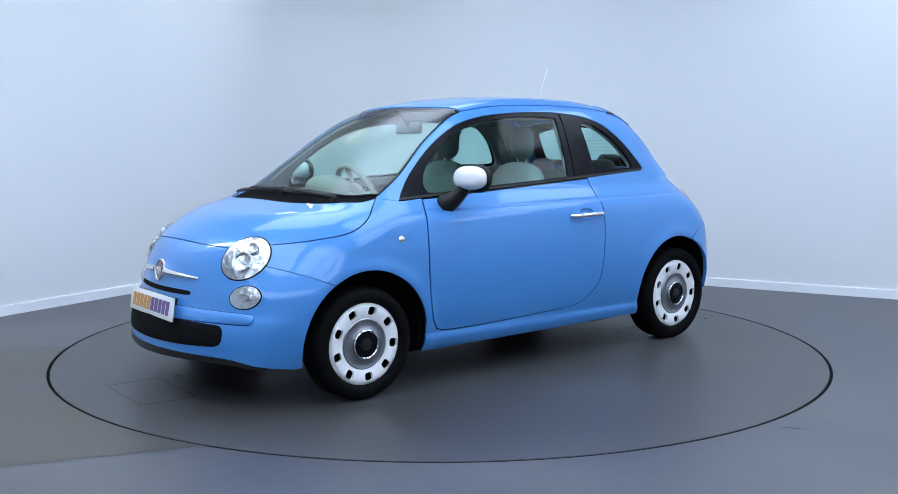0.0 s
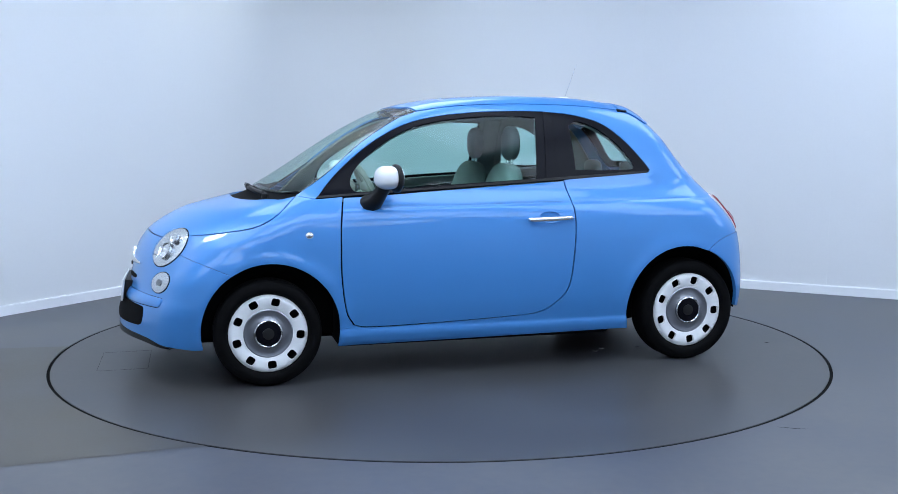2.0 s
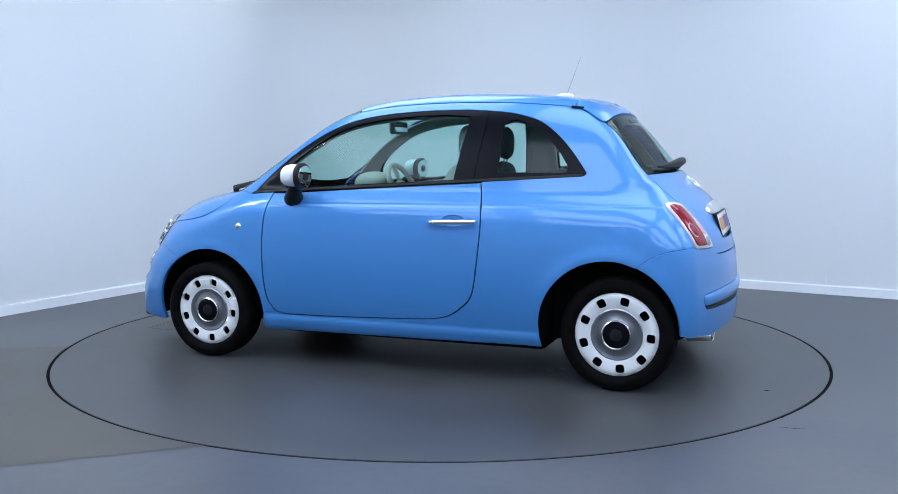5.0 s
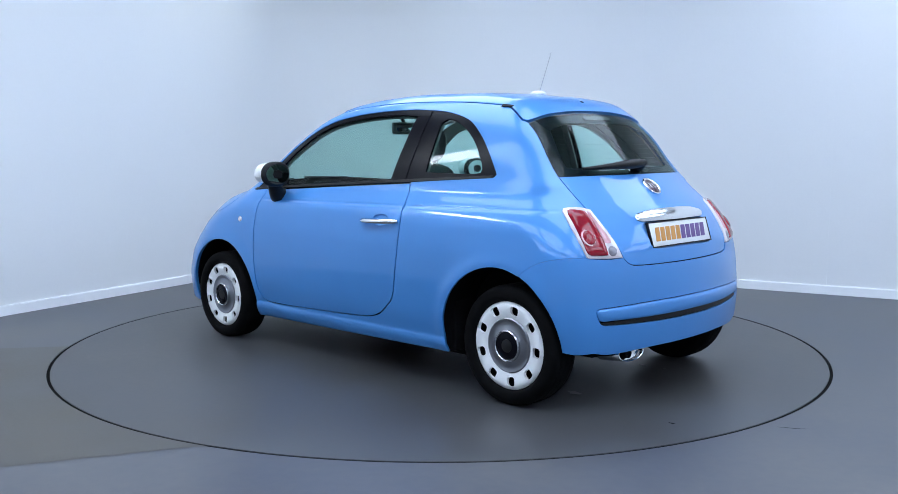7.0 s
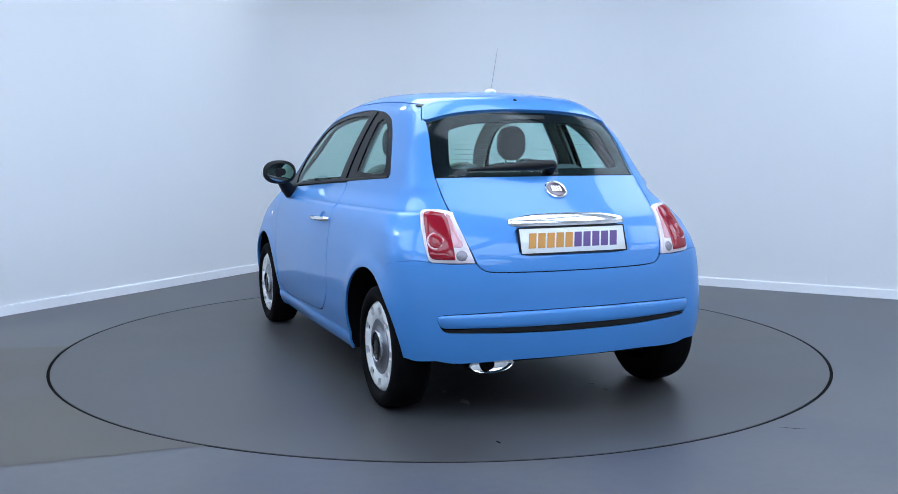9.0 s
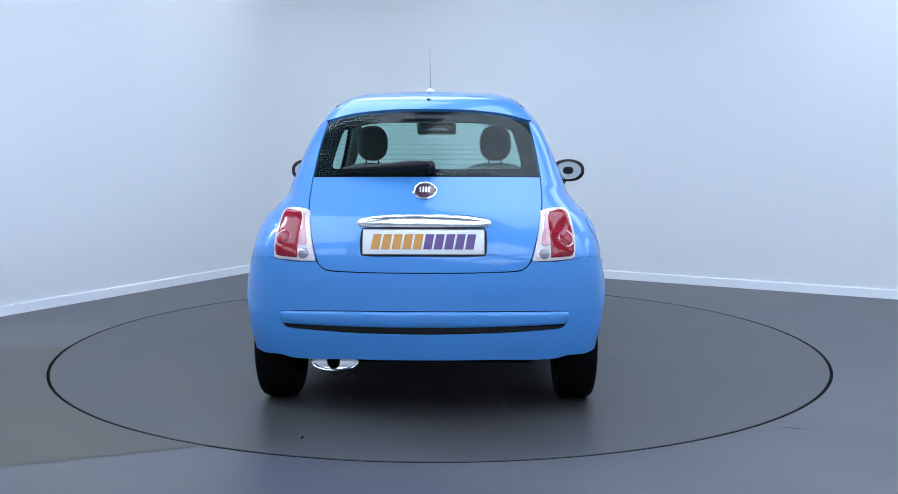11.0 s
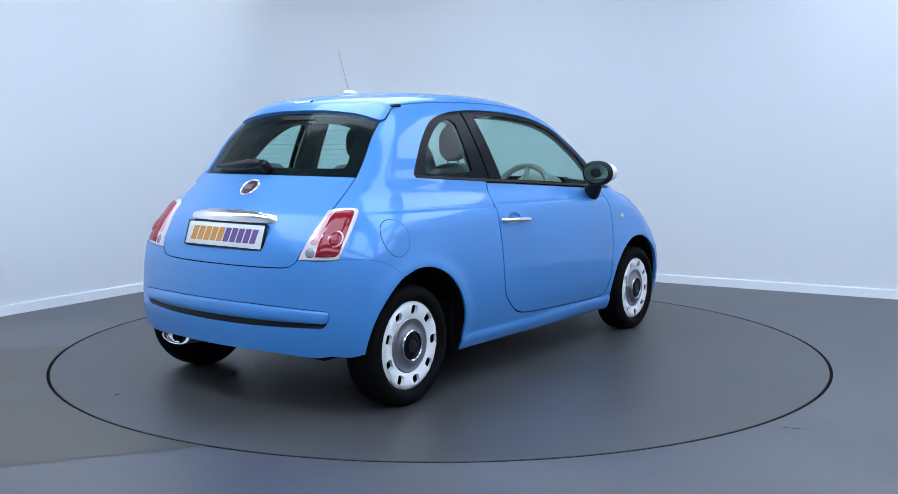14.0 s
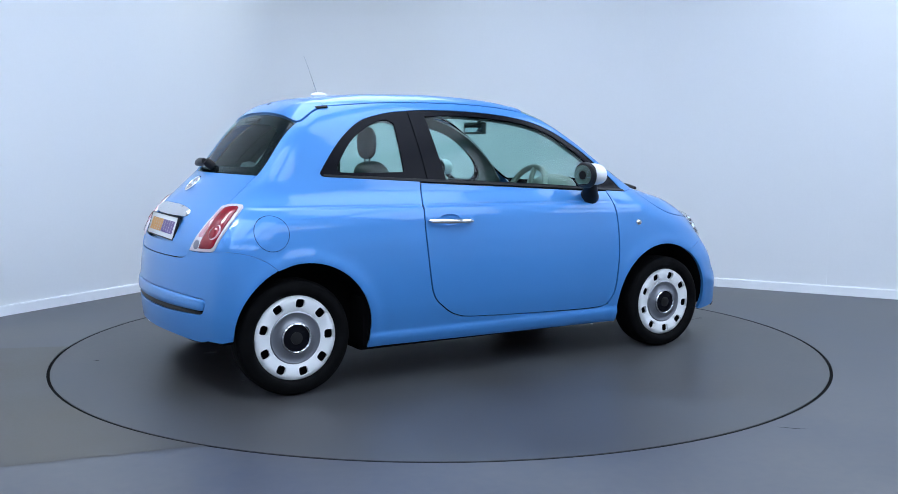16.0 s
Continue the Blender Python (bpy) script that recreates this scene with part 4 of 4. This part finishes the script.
    for nm, r, mat, lab, lift in (("side_repeater", .017, CLEAR, "small clear side indicator", .003),):
        reps = panel(nm, "side", [loop_front(.936, .747, r, .013, 0, 24, 2.0, "side")], FROST, car, lab, lift=lift, depth=.004, mirror=True, gap=0, step=.008, dome=.004)
        for o in reps:
            o.data.materials[0] = GREYSILVER
        for o, f in zip(panel("bezel", "side", [loop_front(.936, .747, r * 1.12, .0152, 0, 24, 2.0, "side")], STEEL, None, "grey rim", lift=.002, depth=.003, mirror=True, gap=0, step=.008), reps):
            o.parent = f


def bars(parent, m, width, rows, mat_a, mat_b):
    """Ten slanted bars in place of a printed name, half in one colour and half in another."""
    n = 10
    for k in range(n):
        bm = bmesh.new()
        x = -width / 2 + width * (k + .5) / n
        w = width / n * .80
        r = bmesh.ops.create_cube(bm, size=1.0)
        for v in r["verts"]:
            v.co = Vector((x + v.co.x * w + v.co.y * .012, v.co.y * rows, v.co.z * .0012))
        bmesh.ops.transform(bm, matrix=m, verts=bm.verts)
        part("printed_bar", bm, mat_a if k < 5 else mat_b, parent, "orange printed bar" if k < 5 else "purple printed bar", smooth=False)


def build_trim(car):
    # plates
    m = Matrix.Translation((-1.572, 0, .778)) @ Matrix(((0, .30, -.954), (-1, 0, 0), (0, .954, .30))).to_4x4()
    rp = part("rear_plate", box(bmesh.new(), -.262, .262, -.0555, .0555, -.004, .004, .003, m=m), PLATE, car, "white dealer plate with orange and purple bars")
    bars(rp, m @ pose(0, 0, .0048), .45, .066, ORANGE, PURPLE)
    bm = bmesh.new()
    for y0, y1, x0, x1 in ((-.0600, -.0550, -.2655, .2655), (.0550, .059, -.2655, .2655), (-.0600, .059, -.2655, -.2615), (-.0600, .059, .2615, .2655)):
        box(bm, x0, x1, y0, y1, -.008, .006, m=m)
    part("plate_holder", bm, BLACK, rp, "black plate holder edge")
    m = Matrix.Translation((1.855, 0, .432)) @ Matrix(((0, -.12, .993), (1, 0, 0), (0, .993, .12))).to_4x4()
    fp = part("front_plate", box(bmesh.new(), -.26, .26, -.0555, .0555, -.006, .004, .003, m=m), PLATE, car, "white dealer plate with orange and purple bars")
    bars(fp, m @ pose(0, 0, .0048), .45, .066, ORANGE, PURPLE)
    bm = box(bmesh.new(), -.20, .20, -.05, .05, -.05, -.005, .004, m=m)
    part("plate_holder", bm, BLACK, fp, "black plate bracket")
    # tailgate grip, badges, nose moustache
    panel("tailgate_grip", "rear", [both(on_rear((.292, .852), (.27, .872), (.15, .888), (0, .891))), both(on_rear((.292, .852), (.27, .840), (.15, .838), (0, .838)))[::-1]], CHROME, car, "polished chrome tailgate grip", lift=.004, depth=.02, gap=0, step=.009, dome=.011)
    for kind, c, lab in (("rear", (-1.41, 0, .988), "round chrome emblem on the tailgate"), ("front", (1.82, 0, .590), "round chrome emblem on the nose")):
        m = seat_on(kind, c, 0)
        b = part("emblem", lathe(bmesh.new(), [(.054, -.004), (.054, .006), (.049, .010), (.044, .007), (.042, .004)], 40, m), CHROME, car, lab)
        part("enamel", lathe(bmesh.new(), [(.043, .004), (.041, .007), (0, .009)], 40, m), BADGE, b, "dark red enamel disc")
        bm = bmesh.new()
        for k in range(4):
            box(bm, -.024 + .013 * k, -.016 + .013 * k, -.017, .017, .0085, .0105, m=m)
        part("emblem_bars", bm, CHROME, b, "four plain silver bars")
    for s in (1, -1):
        bm = bmesh.new()
        pts, rad = [], []
        for t in np.linspace(0, 1, 12):
            y = s * (.055 + .265 * t)
            p = on_front((y, .590 - .012 * t), (y * 1.001, .590 - .012 * t))[0]
            pts.append(p + normal(p[None])[0] * .006)
            rad.append(.005 + .011 * (1 - t) ** .8 * (1 if t > 0 else .8))
        tube(bm, pts, rad, 10)
        part("moustache_bar", bm, CHROME, car, "tapered chrome bar beside the nose emblem")
    # door handles, mirrors
    for s in (1, -1):
        pts = []
        for x, off in ((-.200, .004), (-.208, .022), (-.235, .034), (-.322, .038), (-.41, .034), (-.436, .022), (-.444, .004)):
            z = .806 + (.322 + x) * -.03
            p = on_side((x, z), (x - .001, z))[0]
            pts.append((p[0], s * (p[1] + off), p[2]))
        part("door_handle", tube(bmesh.new(), pts, [.010, .012, .0125, .013, .0125, .012, .010], 12), CHROME, car, "chrome bar door handle")
        k = Matrix.Diagonal((1, s, 1, 1))
        bm = bmesh.new()
        tube(bm, [(.620, .715, .893), (.612, .742, .903), (.595, .768, .925), (.575, .795, .96), (.565, .805, .985)], [.058, .054, .044, .038, .042], 14, flat=.9)
        bmesh.ops.transform(bm, matrix=k, verts=bm.verts)
        arm = part("door_mirror", bm, BLACK, car, "door mirror with white cap on a black arm")
        bm = ellipsoid(bmesh.new(), (0, 0, 0), (.060, .095, .064), power=.84, u=32, v=20)
        for v in list(bm.verts):
            if v.co.x < -.046:
                v.co.x = -.046
            if v.co.z < 0:
                v.co.z *= .84
        bmesh.ops.transform(bm, matrix=k @ pose(.556, .838, 1.024, 0, 0, 5), verts=bm.verts)
        part("mirror_cap", bm, WHITE, arm, "white mirror cap")
        bm = ellipsoid(bmesh.new(), (-.047, 0, 0), (.020, .103, .071), power=.86, u=32, v=16)
        bmesh.ops.transform(bm, matrix=k @ pose(.556, .838, 1.024, 0, 0, 5), verts=bm.verts)
        part("mirror_rim", bm, BLACK, arm, "black mirror rim")
        bm = lathe(bmesh.new(), [(1, 0), (1, .05), (0, .05)], 36)
        bmesh.ops.transform(bm, matrix=k @ pose(.556, .838, 1.024, 0, 0, 5) @ pose(-.0637, 0, 0, 0, -90, 0) @ Matrix.Diagonal((.056, .082, .05, 1)), verts=bm.verts)
        part("mirror_pane", bm, MIRROR, arm, "silvered mirror pane", smooth=False)
    # fuel flap on the right
    panel("fuel_flap", "side", [loop_front(-1.262, .781, .080, .080, 0, 40, 2.0, "side")], PAINT, car, "round blue fuel flap", gap=0, lift=.0022, depth=.002, mirror=-1, step=.02)
    panel("fuel_flap_gap", "side", [loop_front(-1.262, .781, .0828, .0828, 0, 40, 2.0, "side")], LINER, car, "dark gap round the fuel flap", holes=[[loop_front(-1.262, .781, .079, .079, 0, 40, 2.0, "side")]], gap=0, lift=.0008, depth=0, mirror=-1, step=.012)
    # wipers
    for y0, y1, yb in ((-.53, .02, .10), (-.06, .46, .50)):
        line = on_top(*[(1.185 - .30 * abs(y) ** 2 * .75, y) for y in np.linspace(y0, y1, 7)])
        pts = [p + np.array([.004, 0, .005]) for p in line[::6]]
        w = part("wiper", tube(bmesh.new(), pts, .010, 8), BLACK, car, "black windscreen wiper")
        e = on_top((1.185 - .3 * yb * yb * .75, yb), (1.18 - .3 * yb * yb * .75, yb))[0]
        mid = pts[len(pts) // 2]
        part("wiper_arm", tube(bmesh.new(), [e + np.array([0, 0, .006]), e + np.array([.006, 0, .016]), (e + mid) / 2 + np.array([.012, 0, .014]), mid + np.array([.006, 0, .012])], [.014, .013, .009, .007], 8), BLACK, w, "black wiper arm")
        part("wiper_pivot", lathe(bmesh.new(), [(.016, -.01), (.016, .012), (.011, .018), (0, .020)], 16, Matrix.Translation(e)), BLACK, w, "black wiper pivot")
    pts = []
    for t in np.linspace(0, 1, 10):
        y = -.02 + .40 * t
        p = on_rear((y, 1.073 - .004 * t), (y + .001, 1.073 - .004 * t))[0]
        pts.append(p + normal(p[None])[0] * (.046 - .030 * t))
    w = part("rear_wiper", tube(bmesh.new(), pts, [.016, .022, .024, .022, .019, .016, .013, .011, .009, .007], 10), BLACK, car, "black rear wiper lying along the window")
    p = on_rear((-.02, 1.078), (-.019, 1.078))[0]
    part("wiper_pivot", lathe(bmesh.new(), [(.024, -.004), (.024, .026), (.019, .044), (0, .048)], 24, seat_on("rear", tuple(p))), BLACK, w, "black wiper pivot cap")
    for z in np.linspace(1.105, 1.285, 9):
        half = .425 - .18 * (z - 1.09)
        line = on_rear((-half, z), (-half / 2, z), (0, z), (half / 2, z), (half, z))[::5]
        part("heating_wire", tube(bmesh.new(), [p - normal(p[None])[0] * .005 for p in line], .0005, 5), WIRE, car, "hair-thin rear window heating wire")
    # aerial
    p = on_top((-.70, 0), (-.701, 0))[0]
    a = part("aerial", ellipsoid(bmesh.new(), (p[0], 0, p[2] + .004), (.048, .022, .016)), WHITE, car, "pale aerial base with thin rod")
    part("aerial_rod", tube(bmesh.new(), [(p[0] - .01, 0, p[2] + .012), (p[0] - .085, 0, p[2] + .215)], [.0015, .0008], 8), STEELB, a, "thin grey aerial rod")
    panel("washer_jet", "over", [loop_on("over", (-.985, 0, 1.40), .009, .009, 0, 16)], LINER, car, "small black washer jet", gap=0, lift=.009, depth=.003, step=.006)
    panel("brake_light", "rear", [both(on_rear((.11, 1.324), (.10, 1.334), (0, 1.336))), both(on_rear((.11, 1.324), (.10, 1.318), (0, 1.318)))[::-1]], DULL_RED, car, "narrow dull red high-level brake light", gap=0, lift=-.004, depth=.003, step=.012)
    # raised black marks drawn in place of the dark notches between roof and spoiler
    panel("ditch_cap", "over", [on_top((-.845, .462), (-.905, .452)), on_top((-.905, .440), (-.845, .448))], TRIM, car, "small black mark standing in for the dark roof seam notch", gap=0, lift=.0075, depth=.006, mirror=True, step=.01)
    # exhaust
    shell = [(.100, -.10), (.104, -.02), (.104, .012), (.100, .020), (.092, .018), (.088, .0), (.086, -.08)]
    m = pose(-1.548, .388, .250, 0, -84, 0) @ Matrix.Diagonal((.38, 1.03, 1, 1))
    e = part("exhaust", lathe(bmesh.new(), shell, 40, m), CHROME, car, "bright oval chrome exhaust trim")
    part("exhaust_bowl", lathe(bmesh.new(), [(.090, -.004), (.05, -.010), (0, -.010)], 32, m), CHROME, e, "grey steel bowl inside the trim")
    part("tailpipe", lathe(bmesh.new(), [(.022, -.06), (.026, -.05), (.026, .010), (.021, .010), (.021, .004), (0, .004)], 20, pose(-1.548, .398, .250, 0, -84, 0)), LINER, e, "dark tailpipe")
    # dark inner skins close the joints
    L = on_side
    panel("inner_skin", "side", [L((-1.30, .66), (-1.25, .80), (-1.15, .95), (-.95, 1.02)), L((-.95, 1.02), (-.438, .99), (.187, .952), (.617, .925), (.90, .908)), L((.90, .908), (1.0, .90), (1.2, .76), (1.45, .715)), L((1.45, .715), (1.40, .56)), L(*[(1.128 + .375 * math.cos(t), .275 + .375 * math.sin(t)) for t in np.linspace(radians(45), radians(183), 9)]), L((.753, .255), (.753, .21)), L((.753, .21), (-.73, .22)), L(*[(-1.108 + .377 * math.cos(t), .30 + .377 * math.sin(t)) for t in np.linspace(radians(-12), radians(112), 9)])], LINER, car, "dark inner skin behind the outer panels", lift=-.014, depth=0, mirror=True, step=.04)
    panel("inner_skin", "front", [both(on_front((.56, .705), (.3, .76), (0, .775))), flip(on_front((.56, .705), (.66, .45), (.62, .22)))[::-1], both(on_front((.62, .22), (.3, .22), (0, .22)))[::-1], on_front((.56, .705), (.66, .45), (.62, .22))[::-1]], LINER, car, "dark inner skin behind the nose", lift=-.022, depth=0, step=.05)
    panel("inner_skin", "rear", [both(on_rear((.50, .97), (.3, 1.02), (0, 1.03))), flip(on_rear((.50, .97), (.62, .75), (.66, .45), (.60, .29)))[::-1], both(on_rear((.60, .29), (.3, .29), (0, .29)))[::-1], on_rear((.50, .97), (.62, .75), (.66, .45), (.60, .29))[::-1]], LINER, car, "dark inner skin behind the tailgate", lift=-.036, depth=0, step=.05)
    panel("inner_skin", "over", [both(on_top((1.60, .40), (1.70, .2), (1.72, 0))), flip(on_top((1.60, .40), (1.45, .56), (1.2, .62), (1.08, .58)))[::-1], both(on_top((1.08, .58), (1.2, .4), (1.24, 0)))[::-1], on_top((1.60, .40), (1.45, .56), (1.2, .62), (1.08, .58))[::-1]], LINER, car, "dark inner skin under the hood", lift=-.016, depth=0, step=.05)


def build_interior(car):
    L = on_side
    panel("headliner", "over", [both(on_top((-.98, .40), (-1.0, .2), (-1.0, 0))), flip(on_top((-.98, .40), (-.5, .475), (0, .485), (.33, .46)))[::-1], both(on_top((.33, .46), (.40, .2), (.41, 0)))[::-1], on_top((-.98, .40), (-.5, .475), (0, .485), (.33, .46))[::-1]], CREAM, car, "pale grey roof lining", lift=-.028, depth=0, step=.06)
    panel("door_card", "side", [L((.80, .40), (.80, .905)), L((.80, .905), (.187, .945), (-.438, .98), (-.95, 1.005)), L((-.95, 1.005), (-1.0, .66)), L((-1.0, .66), (-.75, .65), (-.62, .40)), L((-.62, .40), (.80, .40))], DASH, car, "dark grey inner door trim", lift=-.05, depth=.02, mirror=True, step=.06)
    ring = [L(*BELT_FRONT), L(*BELT), L(*BELT_REAR), L(*WINDOW_TOP)]
    door_hole = [L((.73, .950), (.64, .945), (.187, .975), (-.30, 1.005)), L((-.30, 1.005), (-.33, 1.345)), L((-.33, 1.345), (-.2, 1.352), (.0, 1.346), (.24, 1.318), (.42, 1.267), (.58, 1.170), (.69, 1.08), (.735, 1.0), (.73, .950))]
    quarter_hole = [L((-.505, 1.045), (-.505, 1.31)), L((-.505, 1.31), (-.56, 1.325), (-.63, 1.310), (-.71, 1.267), (-.79, 1.20), (-.86, 1.11), (-.88, 1.070), (-.85, 1.045), (-.7, 1.042), (-.505, 1.045))]
    panel("window_trim", "side", ring, TRIMGREY, car, "pale grey inner window surround", holes=[door_hole, quarter_hole], gap=-.045, lift=-.030, depth=.012, mirror=True, step=.03)
    panel("quarter_trim", "side", [L((-.90, .98), (-.93, 1.06), (-.86, 1.17), (-.70, 1.32)), L((-.70, 1.32), (-.85, 1.365)), L((-.85, 1.365), (-1.0, 1.27), (-1.17, 1.05), (-1.2, .98)), L((-1.2, .98), (-.90, .98))], TRIMGREY, car, "pale grey rear pillar trim", lift=-.028, depth=.01, mirror=True, step=.04)
    panel("pillar_trim", "side", [L((-.33, 1.0), (-.46, 1.0)), L((-.46, 1.0), (-.47, 1.37)), L((-.47, 1.37), (-.36, 1.375)), L((-.36, 1.375), (-.33, 1.0))], TRIMGREY, car, "pale grey inner pillar trim", lift=-.035, depth=.01, mirror=True, step=.04)
    bm = bmesh.new()
    box(bm, -.74, .76, -.68, .68, .30, .36, .02)
    box(bm, -1.30, -.70, -.55, .55, .34, .40, .02)
    part("cabin_floor", bm, GREYFAB, car, "dark grey carpet")
    bm = bmesh.new()
    box(bm, .62, 1.02, -.63, .63, .60, .90, .06, 3)
    box(bm, .55, .78, -.60, .60, .74, .915, .045, 3)
    dash = part("dashboard", bm, DASH, car, "dark grey dashboard")
    part("binnacle", ellipsoid(bmesh.new(), (.64, -.36, .93), (.12, .15, .085), power=.9), CREAM, dash, "rounded ivory instrument hood")
    part("fascia", box(bmesh.new(), .535, .56, -.58, .58, .78, .875, .012), CREAM, dash, "ivory dashboard fascia")
    bm = bmesh.new()
    for y in (-.07, .07):
        box(bm, .528, .545, y - .055, y + .055, .875, .925, .012)
    part("air_vent", bm, CREAM, dash, "pale centre air vents")
    bm = bmesh.new()
    for y in (-.07, .07):
        box(bm, .522, .532, y - .042, y + .042, .885, .916, .004)
    part("vent_slats", bm, BLACK, dash, "black vent slats")
    # steering wheel on the right
    m = pose(.43, -.36, .90, 0, -64, 0)
    ring = [(.178 * math.cos(t), .178 * math.sin(t), 0) for t in np.linspace(0, 2 * np.pi, 40, endpoint=False)]
    bm = tube(bmesh.new(), ring, .017, 10, closed=True)
    bmesh.ops.transform(bm, matrix=m, verts=bm.verts)
    sw = part("steering_wheel", bm, CREAM, car, "ivory steering wheel")
    bm = ellipsoid(bmesh.new(), (0, 0, -.01), (.075, .085, .035))
    for a in (90, 270, 0, 180):
        t = radians(a)
        tube(bm, [(.05 * math.cos(t), .05 * math.sin(t), -.005), (.17 * math.cos(t), .17 * math.sin(t), 0)], .015, 8)
    tube(bm, [(0, 0, -.02), (0, 0, -.2)], .035, 12)
    bmesh.ops.transform(bm, matrix=m, verts=bm.verts)
    part("wheel_hub", bm, CREAM, sw, "ivory hub and spokes")
    # front seats
    for y in (.345, -.345):
        bm = bmesh.new()
        ellipsoid(bm, (.10, y, .56), (.27, .235, .09), power=.55)
        seat = part("seat_cushion", bm, GREYFAB, car, "grey fabric front seat cushion")
        bm = ellipsoid(bmesh.new(), (0, 0, .26), (.075, .215, .28), pose(-.11, y, .56, 0, -14, 0), power=.62)
        part("backrest", bm, SEATFAB, seat, "pale grey-green fabric backrest")
        bm = ellipsoid(bmesh.new(), (-.25, y, 1.197), (.046, .088, .098), pose(0, 0, 0), power=.82)
        part("headrest", bm, HEADFAB, seat, "round grey headrest")
        bm = bmesh.new()
        for k in (-.035, .035):
            tube(bm, [(-.242, y + k, 1.03), (-.25, y + k, 1.13)], .006, 8)
        part("headrest_post", bm, CHROME, seat, "two chrome headrest posts")
    bm = bmesh.new()
    ellipsoid(bm, (-.72, 0, .58), (.26, .56, .09), power=.5)
    bench = part("rear_bench", bm, GREYFAB, car, "grey fabric rear bench")
    bm = bmesh.new()
    ellipsoid(bm, (0, 0, .22), (.07, .54, .23), pose(-.92, 0, .58, 0, -16, 0), power=.5)
    part("bench_back", bm, SEATFAB, bench, "pale fabric rear backrest")
    for y in (.27, -.27):
        part("rear_headrest", ellipsoid(bmesh.new(), (-1.02, y, 1.04), (.04, .10, .055), power=.8), HEADFAB, bench, "low grey rear headrest")
    part("parcel_shelf", box(bmesh.new(), -1.26, -1.04, -.50, .50, .955, .985, .012), GREYFAB, car, "dark grey parcel shelf")
    # rear-view mirror
    rv = part("rear_view_mirror", box(bmesh.new(), .30, .325, -.12, .12, 1.250, 1.322, .014, 3), TRIMGREY, car, "pale grey rear-view mirror")
    part("mirror_pane", box(bmesh.new(), .2965, .301, -.10, .10, 1.263, 1.310, .004), MIRROR, rv, "silvered pane")
    part("mirror_stem", tube(bmesh.new(), [(.32, 0, 1.30), (.36, 0, 1.35), (.40, 0, 1.375)], .010, 8), BLACK, rv, "black mirror stem")


def build_all():
    build_room()
    build_turntable()
    build_scraps()
    build_lights()
    car = new("car")
    build_body(car)
    build_wheels(car)
    build_lamps(car)
    build_trim(car)
    build_interior(car)
    tagged(car, "light blue three-door hatchback with white wheel covers on the turntable", "car")
    return car


car = build_all()


def motions():
    spin, rows, disc = [], [], bpy.data.objects["turntable"]
    for i in range(33):
        t = i * 0.5
        a = TURN0 + SPIN * t
        m = Matrix.Rotation(radians(a), 4, "Z")
        rows.append((t, m @ Matrix.Translation((CAR_X, CAR_Y, 0))))
        spin.append((t, m.copy()))
    walk(car, rows)
    walk(disc, spin)
    for ob in [o for o in scene.objects if o.name.startswith("paper_scrap")]:
        x, y, _ = SCRAPS[int(ob.name[12:] or 0)]
        walk(ob, [(i * .5, m @ Matrix.Translation((x, y, .0005))) for i, (_, m) in enumerate(spin)])


motions()
